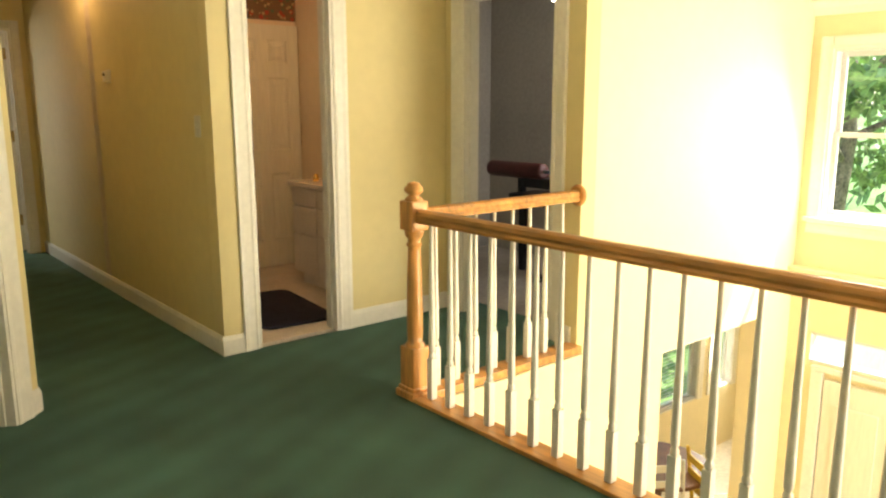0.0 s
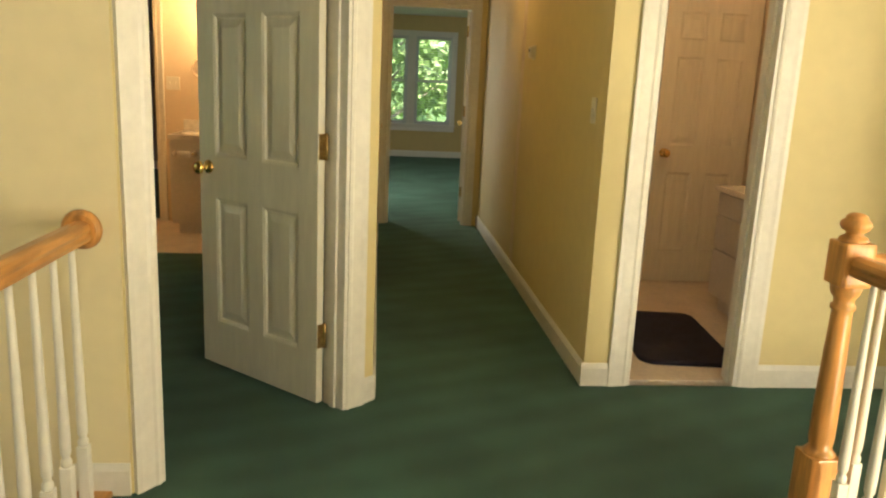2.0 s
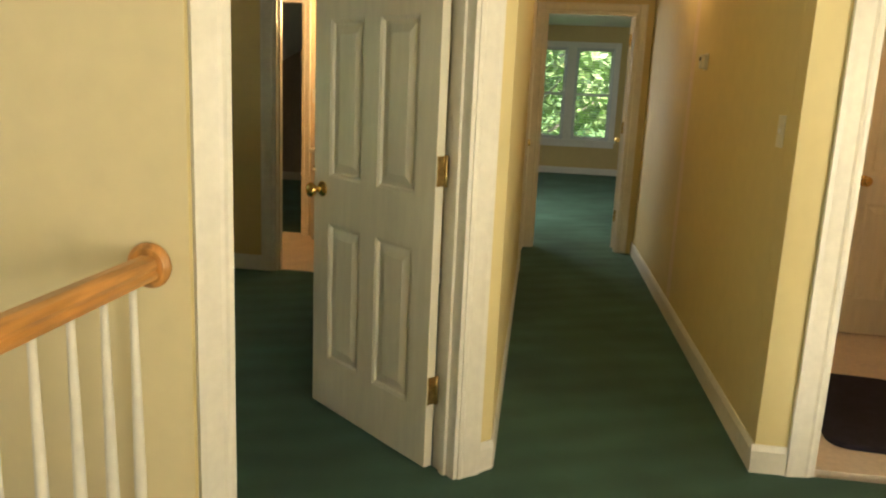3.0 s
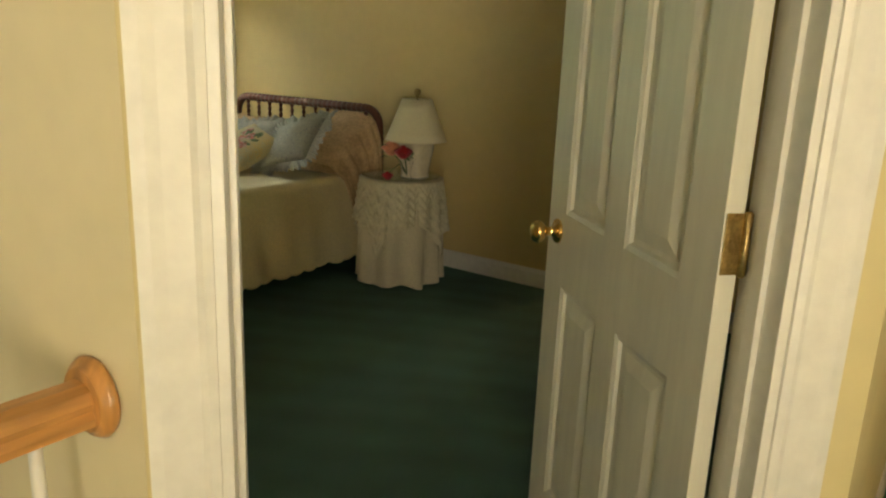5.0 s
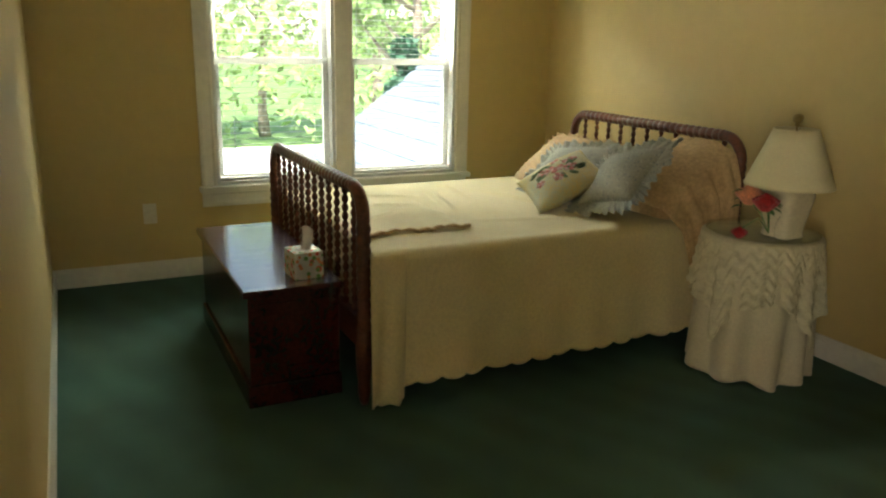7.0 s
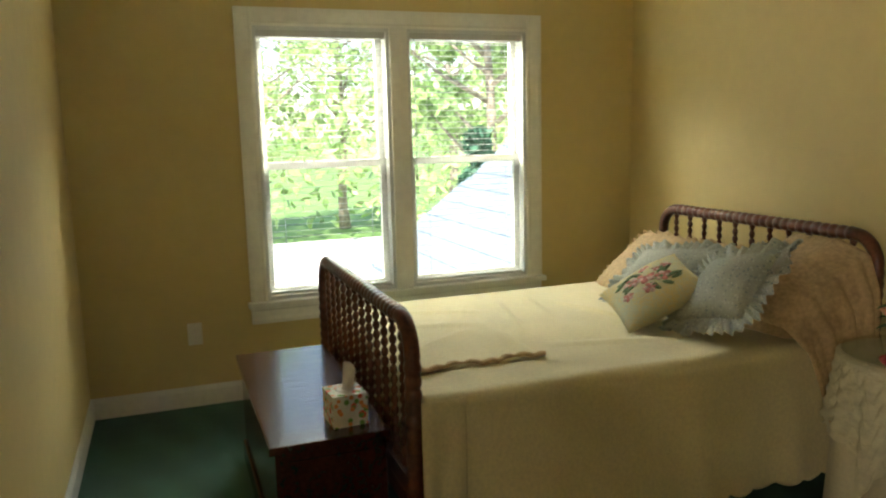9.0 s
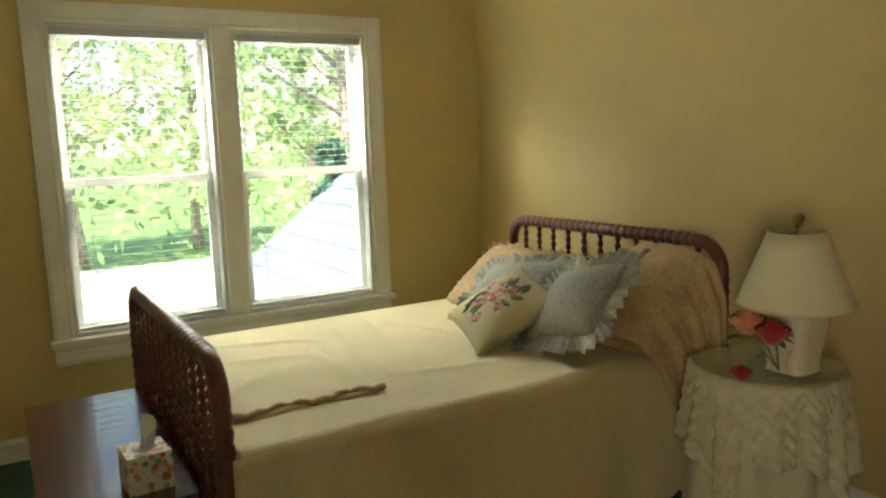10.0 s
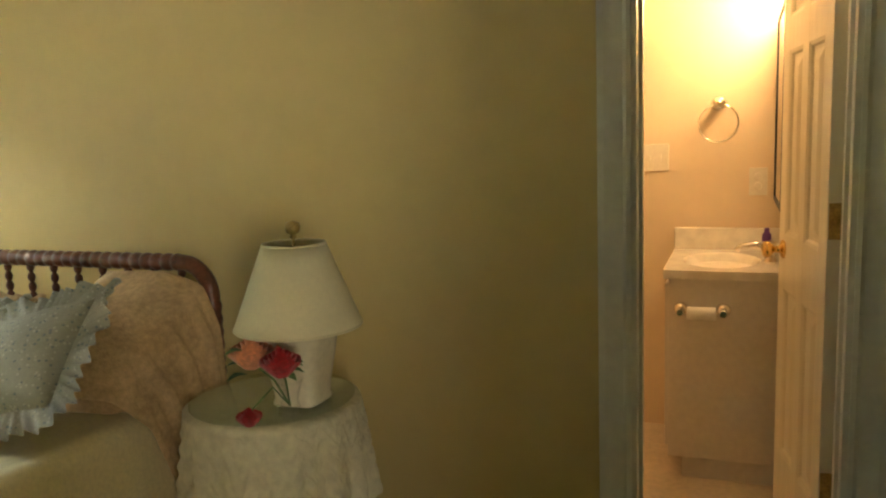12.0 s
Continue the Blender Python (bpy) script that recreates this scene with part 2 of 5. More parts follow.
# ---- mesh helpers ----
def box(bm, x0, y0, z0, x1, y1, z1, bevel=0.0):
    m = Matrix.LocRotScale(((x0 + x1) / 2, (y0 + y1) / 2, (z0 + z1) / 2), None, (abs(x1 - x0), abs(y1 - y0), abs(z1 - z0)))
    made = bmesh.ops.create_cube(bm, size=1, matrix=m)["verts"]
    if bevel:
        edges = list({e for v in made for e in v.link_edges})
        bmesh.ops.bevel(bm, geom=edges, offset=bevel, segments=2, profile=0.7, affect="EDGES")
    return made


def lathe(bm, profile, segs=24, at=(0, 0, 0), axis="z"):
    """Rings of (radius, height) turned round an upright axis, closed at both ends."""
    rings = []
    for r, h in profile:
        ring = []
        for i in range(segs):
            a = 2 * math.pi * i / segs
            c, s = r * math.cos(a), r * math.sin(a)
            v = {"z": (c, s, h), "x": (h, c, s), "y": (c, h, s)}[axis]
            ring.append(bm.verts.new(Vector(v) + Vector(at)))
        rings.append(ring)
    for a, b in zip(rings, rings[1:]):
        for i in range(segs):
            f = bm.faces.new((a[i], a[(i + 1) % segs], b[(i + 1) % segs], b[i]))
            f.smooth = True
    bm.faces.new(list(reversed(rings[0])))
    bm.faces.new(rings[-1])


def tube(bm, pts, radius, segs=12, closed=False):
    """A round bar along pts; radius is a number or a list."""
    pts = [Vector(p) for p in pts]
    n = len(pts)
    rings = []
    up = None
    for i, p in enumerate(pts):
        a = pts[i - 1] if i else (pts[-1] if closed else pts[0])
        b = pts[(i + 1) % n] if (closed or i < n - 1) else pts[-1]
        d = (b - a).normalized()
        if up is None:
            up = Vector((0, 0, 1)) if abs(d.z) < 0.9 else Vector((1, 0, 0))
        side = d.cross(up).normalized()
        up = side.cross(d).normalized()
        r = radius[i] if isinstance(radius, (list, tuple)) else radius
        rings.append([bm.verts.new(p + (side * math.cos(t) + up * math.sin(t)) * r) for t in [2 * math.pi * k / segs for k in range(segs)]])
    pairs = list(zip(rings, rings[1:])) + ([(rings[-1], rings[0])] if closed else [])
    for a, b in pairs:
        for k in range(segs):
            f = bm.faces.new((a[k], a[(k + 1) % segs], b[(k + 1) % segs], b[k]))
            f.smooth = True
    if not closed:
        bm.faces.new(list(reversed(rings[0])))
        bm.faces.new(rings[-1])


def prism(bm, profile, origin, along, across, out, length):
    """Extrudes a flat profile of (across, out) pairs for a length."""
    o, al, ac, ou = Vector(origin), Vector(along), Vector(across), Vector(out)
    a = [bm.verts.new(o + ac * u + ou * w) for u, w in profile]
    b = [bm.verts.new(v.co + al * length) for v in a]
    k = len(profile)
    for i in range(k):
        bm.faces.new((a[i], a[(i + 1) % k], b[(i + 1) % k], b[i]))
    bm.faces.new(list(reversed(a)))
    bm.faces.new(b)


def grid(bm, nu, nv, fn, smooth=True, close_u=False):
    vs = [[bm.verts.new(fn(i / (nu - (0 if close_u else 1)), j / (nv - 1))) for j in range(nv)] for i in range(nu)]
    for i in range(nu if close_u else nu - 1):
        for j in range(nv - 1):
            k = (i + 1) % nu
            f = bm.faces.new((vs[i][j], vs[k][j], vs[k][j + 1], vs[i][j + 1]))
            f.smooth = smooth
    return vs


def mesh_of(name, bm, materials):
    bmesh.ops.recalc_face_normals(bm, faces=bm.faces)
    me = bpy.data.meshes.new(name)
    bm.to_mesh(me)
    bm.free()
    for m in (materials if isinstance(materials, (list, tuple)) else [materials]):
        me.materials.append(m)
    return me


def part(name, bm, material, parent, label=""):
    ob = new(name, mesh_of(name, bm, material))
    ob.parent = parent
    if label:
        tagged(ob, label)
    return ob


def thing(name, m, label, category, group=""):
    ob = new(name)
    ob.matrix_world = m
    return tagged(ob, label, category, group)


def single(name, bm, material, m, label, category, group=""):
    ob = new(name, mesh_of(name, bm, material))
    ob.matrix_world = m
    return tagged(ob, label, category, group)


def structure(name, bm, material, label, m=Matrix()):
    ob = new(name, mesh_of(name, bm, material))
    ob.matrix_world = m
    return tagged(ob, label, kind="structure")


def along(x0, y0, x1, y1, z=0.0):
    """A frame whose x runs from the first point to the second, y to its left, z up; and the length."""
    d = math.hypot(x1 - x0, y1 - y0)
    return pose(x0, y0, z, 0, 0, math.degrees(math.atan2(y1 - y0, x1 - x0))), d


# ---- the structure ----
def wall(name, p, q, th, z0, z1, near, far, label, openings=()):
    """From p to q; its near face is on that line, the thickness th goes to the left of the way. openings: (s0, s1, bottom, top)."""
    m, d = along(*p, *q)
    bm = bmesh.new()
    cuts = sorted(openings)
    s = 0.0
    for a, b, lo, hi in cuts:
        if a > s:
            box(bm, s, 0, z0, a, th, z1)
        if lo > z0:
            box(bm, a, 0, z0, b, th, lo)
        if hi < z1:
            box(bm, a, 0, hi, b, th, z1)
        s = b
    if s < d:
        box(bm, s, 0, z0, d, th, z1)
    bm.faces.ensure_lookup_table()
    bm.normal_update()
    for f in bm.faces:
        f.material_index = 1 if f.normal.y > 0.5 else 0
    ob = new(name, mesh_of(name, bm, [near, far]))
    ob.matrix_world = m
    return tagged(ob, label, kind="structure")


CASE = [(0, 0), (0, 0.010), (0.012, 0.014), (0.022, 0.011), (0.055, 0.016), (0.072, 0.020), (0.090, 0.020), (0.090, 0)]
BASE = [(0, 0), (0.014, 0), (0.014, 0.085), (0.009, 0.098), (0.005, 0.108), (0, 0.108)]


def casing(p, q, s0, s1, top, th, name, both=True, mat=TRIM, width=0.09):
    """Door trim round the opening s0..s1 of the wall from p to q: casings on both faces, jambs and stops."""
    m, _ = along(*p, *q)
    root = new(name)
    root.matrix_world = m
    tagged(root, "white painted door frame with moulded casing", kind="structure")
    k = width / 0.09
    prof = [(u * k, w) for u, w in CASE]
    faces = [(0, -1)] + ([(th, 1)] if both else [])
    for y, o in faces:
        bm = bmesh.new()
        prism(bm, prof, (s0, y, 0), (0, 0, 1), (-1, 0, 0), (0, o, 0), top + width)
        part("casing", bm, mat, root)
        bm = bmesh.new()
        prism(bm, prof, (s1, y, 0), (0, 0, 1), (1, 0, 0), (0, o, 0), top + width)
        part("casing", bm, mat, root)
        bm = bmesh.new()
        prism(bm, prof, (s0, y, top), (1, 0, 0), (0, 0, 1), (0, o, 0), s1 - s0)
        part("head_casing", bm, mat, root)
    for x0, x1 in ((s0 - 0.002, s0 + 0.016), (s1 - 0.016, s1 + 0.002)):
        bm = bmesh.new()
        box(bm, x0, -0.004, 0, x1, th + 0.004, top, 0.002)
        sx = x0 + 0.018 if x0 < (s0 + s1) / 2 else x0
        box(bm, sx - 0.0 if x0 < (s0 + s1) / 2 else x0 - 0.011, th * 0.35, 0, sx + 0.011 if x0 < (s0 + s1) / 2 else x0, th * 0.62, top - 0.02, 0.002)
        part("jamb", bm, mat, root)
    bm = bmesh.new()
    box(bm, s0 + 0.016, -0.004, top - 0.018, s1 - 0.016, th + 0.004, top + 0.002)
    part("head_jamb", bm, mat, root)
    return root


def baseboard(name, p, q, s0=0.0, s1=None):
    """Along the right-hand side of the way from p to q."""
    m, d = along(*p, *q)
    bm = bmesh.new()
    prism(bm, BASE, (s0, 0, 0), (1, 0, 0), (0, -1, 0), (0, 0, 1), (s1 if s1 is not None else d) - s0)
    return structure(name, bm, TRIM, "white painted baseboard along the wall", m)

H = 2.44
LOW = -2.75


def slab(name, x0, y0, z0, x1, y1, z1, mat, label):
    bm = bmesh.new()
    box(bm, x0, y0, z0, x1, y1, z1)
    return structure(name, bm, mat, label)


# upstairs floors, all one level; the landing stops at the two railings
def floor_plan():
    bm = bmesh.new()
    box(bm, 0.64, -2.0, -0.28, 2.93, 3.36, 0)
    box(bm, 0.64, 3.36, -0.28, 4.12, 4.545, 0)
    box(bm, 1.45, 4.545, -0.28, 2.56, 15.2, 0)
    box(bm, -3.6, 3.73, -0.28, 0.64, 7.0, 0)
    box(bm, 0.64, 4.545, -0.28, 1.45, 7.0, 0)
    box(bm, 2.56, 8.45, -0.28, 5.2, 15.2, 0)
    box(bm, -2.7, 8.352, -0.28, -0.6, 12.1, 0)
    box(bm, -0.6, 8.352, -0.28, 1.45, 15.2, 0)
    box(bm, 4.12, 3.52, -0.28, 4.36, 4.545, 0)
    structure("floor", bm, CARPET, "dark green cut pile carpet over the upper floor")
    bm = bmesh.new()
    box(bm, 2.56, 4.60, -0.28, 4.12, 6.55, 0.004)
    structure("floor_bath", bm, TILE, "pale beige vinyl bathroom floor")
    bm = bmesh.new()
    box(bm, 4.36, 3.52, -0.28, 6.6, 6.2, 0.002)
    box(bm, 4.24, 4.545, -0.28, 4.36, 6.2, 0.002)
    structure("floor_dim_room", bm, SUBFLOOR, "bare grey tan subfloor of the dim room")
    bm = bmesh.new()
    box(bm, -1.5, 6.99, -0.28, 1.45, 8.35, 0.004)
    structure("floor_ensuite", bm, TILE, "pale beige vinyl floor of the small bathroom")
    bm = bmesh.new()
    box(bm, -4, -4, LOW - 0.2, 12, 6, LOW)
    structure("floor_lower", bm, LOWFLOOR, "pale polished floor of the lower hall")


floor_plan()
slab("ceiling", -3.7, -2.1, H, 6.9, 3.6, H + 0.15, CEIL, "white ceiling")
slab("ceiling_north", -3.7, 3.6, H, 6.9, 15.3, H + 0.15, CEIL, "white ceiling of the rooms")
slab("ceiling_dining", 4.16, 3.52, -0.30, 9.7, 5.6, -0.285, CEIL, "white ceiling of the dining room")

# wall with the rail rosette, the diagonal door wall, the hall
wall("wall_rosette", (-3.4, 3.61), (0.81, 3.61), 0.155, LOW, H, CREAM, TAN, "cream painted wall behind the left railing")
DIAG_P, DIAG_Q = (0.81, 3.61), (1.572, 4.372)
DS = [0.10, 0.10 + 0.82]
wall("wall_diagonal", DIAG_P, DIAG_Q, 0.115, 0, H, YELLOW, TAN, "yellow painted diagonal wall with the bedroom door", [(DS[0], DS[1], 0, 2.0)])
casing(DIAG_P, DIAG_Q, DS[0], DS[1], 2.0, 0.115, "door_1")
wall("wall_hall_west", (1.572, 4.372), (1.572, 8.45), 0.122, 0, H, YELLOW, TAN, "yellow painted hall wall with a closed door", [(3.16, 3.92, 0, 2.0)])
casing((1.572, 4.372), (1.572, 8.45), 3.16, 3.92, 2.0, 0.122, "door_6", both=False, width=0.075)
# bathroom face made grey, not PINK, so that the vanity mirror reflects dark
wall("wall_hall_east", (2.535, 8.45), (2.535, 4.662), 0.10, 0, H, YELLOW, GREY, "yellow painted hall wall with a thermostat")
BATH_P, BATH_Q = (2.535, 4.545), (4.12, 4.545)
wall("wall_bath_front", BATH_P, BATH_Q, 0.115, 0, H, YELLOW, PINK, "yellow painted wall with the bathroom door", [(0.205, 0.735, 0, 2.0)])
casing(BATH_P, BATH_Q, 0.205, 0.735, 2.0, 0.115, "door_2")
DARK_P, DARK_Q = (4.12, 4.545), (4.12, 3.40)
wall("wall_dark_room", DARK_P, DARK_Q, 0.12, 0, H, YELLOW, GREY, "yellow painted wall with the door of a dim room", [(0.165, 0.935, 0, 2.0)])
casing(DARK_P, DARK_Q, 0.165, 0.935, 2.0, 0.12, "door_3")
FAR_P, FAR_Q = (1.572, 8.45), (2.535, 8.45)
wall("wall_hall_end", FAR_P, FAR_Q, 0.12, 0, H, YELLOW, GREY, "hall end wall with the far room's door", [(0.085, 0.835, 0, 2.0)])
casing(FAR_P, FAR_Q, 0.085, 0.835, 2.0, 0.12, "door_4", width=0.075)

# bedroom
BED_P, BED_Q = (-3.4, 6.95), (1.45, 6.95)
wall("wall_headboard", BED_P, BED_Q, 0.12, 0, H, TAN, PINK, "tan painted wall behind the bed", [(3.25, 3.81, 0, 2.0)])
casing(BED_P, BED_Q, 3.25, 3.81, 2.0, 0.12, "door_5")
WIN_P, WIN_Q = (-3.40, 3.61), (-3.40, 7.07)
W0, W1, WB, WT = 1.065, 2.615, 0.53, 1.965
wall("wall_window", WIN_P, WIN_Q, 0.16, 0, H, TAN, SIDING, "tan painted wall with the double window", [(W0, W1, WB, WT)])

# bathroom
wall("wall_bath_east", (4.24, 4.66), (4.24, 6.55), 0.1, 0, H, GREY, PINK, "pale bathroom wall")
wall("wall_bath_back", (2.535, 6.50), (4.3, 6.50), 0.12, 0, H, PINK, GREY, "pale bathroom end wall")
# small bathroom beyond the bedroom
ENS_P, ENS_Q = (-1.5, 8.25), (1.45, 8.25)
wall("wall_ensuite_back", ENS_P, ENS_Q, 0.1, 0, H, PINK, GREY, "peach painted end wall of the small bathroom", [(0.36, 1.15, 0, 2.0)])
casing(ENS_P, ENS_Q, 0.36, 1.15, 2.0, 0.1, "door_7", width=0.06)
# dim carpeted room under the roof beyond it
wall("wall_attic_west", (-2.6, 8.35), (-2.6, 12.0), 0.1, 0, H, GREY, SIDING, "grey low wall of the attic room")
wall("wall_attic_end", (-2.7, 12.0), (0.5, 12.0), 0.1, 0, H, GREY, SIDING, "grey end wall of the attic room")
wall("wall_attic_south", (-1.5, 8.35), (-2.6, 8.35), 0.1, 0, H, GREY, SIDING, "grey near wall of the attic room")
baseboard("baseboard_attic", (-2.6, 12.0), (0.4, 12.0))
bm = bmesh.new()
prism(bm, [(0, 1.15), (2.2, 2.42), (2.2, 2.44), (0, 1.21)], (-2.6, 8.36, 0), (0, 1, 0), (1, 0, 0), (0, 0, 1), 3.64)
structure("ceiling_attic", bm, CEIL, "white sloping attic ceiling")
wall("wall_ensuite_east", (0.475, 8.25), (0.475, 7.075), 0.1, 0, H, PINK, PINK, "peach painted wall with the mirror")
wall("wall_ensuite_west", (-1.5, 7.07), (-1.5, 8.25), 0.1, 0, H, PINK, GREY, "peach painted wall")

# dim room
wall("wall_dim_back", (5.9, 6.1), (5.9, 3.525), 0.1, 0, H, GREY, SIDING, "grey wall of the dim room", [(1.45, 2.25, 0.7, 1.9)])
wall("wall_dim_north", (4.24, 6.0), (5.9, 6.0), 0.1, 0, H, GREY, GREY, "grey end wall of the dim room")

# far room
wall("wall_far_window", (-0.6, 15.0), (5.2, 15.0), 0.15, 0, H, TAN, SIDING, "tan wall of the far room with windows",
     [(2.03, 2.66, 0.58, 2.09), (2.80, 3.43, 0.58, 2.09)])
# opening out of view, added for the far room's fill lamp
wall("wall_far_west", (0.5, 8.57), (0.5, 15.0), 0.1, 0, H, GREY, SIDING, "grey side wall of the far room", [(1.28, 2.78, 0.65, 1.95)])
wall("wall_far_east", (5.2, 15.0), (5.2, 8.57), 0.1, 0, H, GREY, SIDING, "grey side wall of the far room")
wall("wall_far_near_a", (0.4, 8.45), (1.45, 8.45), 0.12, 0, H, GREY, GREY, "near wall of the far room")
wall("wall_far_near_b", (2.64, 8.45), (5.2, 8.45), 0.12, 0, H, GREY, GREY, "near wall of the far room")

# two-storey foyer
wall("wall_foyer_north", (2.93, 3.40), (6.70, 3.40), 0.12, LOW, -0.005, CREAM, CREAM, "cream foyer wall below the landing", [(2.05, 3.25, LOW, -0.22)])
wall("wall_foyer_north_upper", (4.24, 3.40), (6.70, 3.40), 0.12, -0.005, H, CREAM, GREY, "tall cream foyer wall")
wall("wall_foyer_east", (6.70, 3.52), (6.70, -2.0), 0.14, 0.0, H, CREAM, SIDING, "cream foyer wall with a high window", [(0.28, 1.45, 0.51, 1.74)])
wall("wall_foyer_east_lower", (6.70, 3.52), (6.70, -2.0), 0.14, LOW, -0.002, CREAM, SIDING, "cream foyer wall round the front door", [(0.30, 1.5, -0.62, -0.38)])
wall("wall_foyer_south", (6.84, -2.0), (-3.4, -2.0), 0.14, LOW, H, CREAM, SIDING, "cream wall closing the foyer", [(0.34, 1.94, -1.3, 1.7)])
wall("wall_void_west", (-3.4, -2.0), (-3.4, 3.61), 0.14, LOW, H, CREAM, SIDING, "cream wall closing the stair side", [(1.8, 3.4, 0.1, 1.9)])
wall("wall_under_landing", (2.93, -2.0), (2.93, 3.40), 0.05, LOW, -0.28, CREAM, CREAM, "cream wall under the landing")
wall("wall_dining_north", (4.1, 5.2), (9.7, 5.2), 0.12, LOW, -0.29, CREAM, SIDING, "cream dining room wall with windows",
     [(3.34, 4.36, -2.00, -0.62), (4.65, 5.1, -2.0, -0.6)])
wall("wall_dining_west", (4.1, 3.52), (4.1, 5.2), 0.1, LOW, -0.29, CREAM, CREAM, "cream dining room wall")
wall("wall_dining_south", (9.7, 3.52), (6.84, 3.52), 0.1, LOW, -0.29, CREAM, SIDING, "cream dining room wall")
wall("wall_dining_east", (9.7, 5.2), (9.7, 3.52), 0.1, LOW, -0.29, CREAM, SIDING, "cream dining room wall")

# baseboards
baseboard("baseboard_rosette", (0.64, 3.61), (0.81, 3.61))
baseboard("baseboard_diagonal", DIAG_P, DIAG_Q, DS[1] + 0.09, 1.077)
baseboard("baseboard_hall_west", (1.572, 4.372), (1.572, 8.45), 0.0, 3.085)
baseboard("baseboard_hall_east", (2.535, 8.45), (2.535, 4.545))
baseboard("baseboard_bath_a", BATH_P, BATH_Q, -0.014, 0.115)
baseboard("baseboard_bath_b", BATH_P, BATH_Q, 0.825, 1.585)
baseboard("baseboard_dark_a", DARK_P, DARK_Q, 0.0, 0.075)
baseboard("baseboard_dark_b", DARK_P, DARK_Q, 1.025, 1.1)
baseboard("baseboard_headboard_a", BED_P, BED_Q, 0.0, 3.16)
baseboard("baseboard_headboard_b", BED_P, BED_Q, 3.90, 4.85)
baseboard("baseboard_window", (-3.40, 3.73), (-3.40, 6.95))
baseboard("baseboard_bed_south", (0.70, 3.765), (-3.40, 3.765))
baseboard("baseboard_far", (-0.6, 15.0), (5.2, 15.0))
baseboard("baseboard_bath_back", (2.64, 6.50), (3.45, 6.50))

# painted edge of the landing floor above the foyer
bm = bmesh.new()
box(bm, 2.932, 3.342, -0.30, 4.118, 3.357, -0.026)
box(bm, 2.932, -1.99, -0.30, 2.945, 3.342, -0.026)
structure("trim_landing_edge", bm, CREAM, "cream painted edge board of the landing")
# crown over the foyer, ledge over the front door
bm = bmesh.new()
prism(bm, [(0, 0), (0.03, 0), (0.045, 0.05), (0.09, 0.09), (0.09, 0.14), (0, 0.14)], (6.70, -2.0, 1.98), (0, 1, 0), (-1, 0, 0), (0, 0, 1), 5.4)
structure("trim_crown", bm, TRIM, "white crown moulding high in the foyer")
bm = bmesh.new()
box(bm, 6.60, -2.0, 0.09, 6.70, 3.40, 0.12, 0.006)
structure("trim_ledge", bm, CREAM, "painted ledge across the foyer wall")


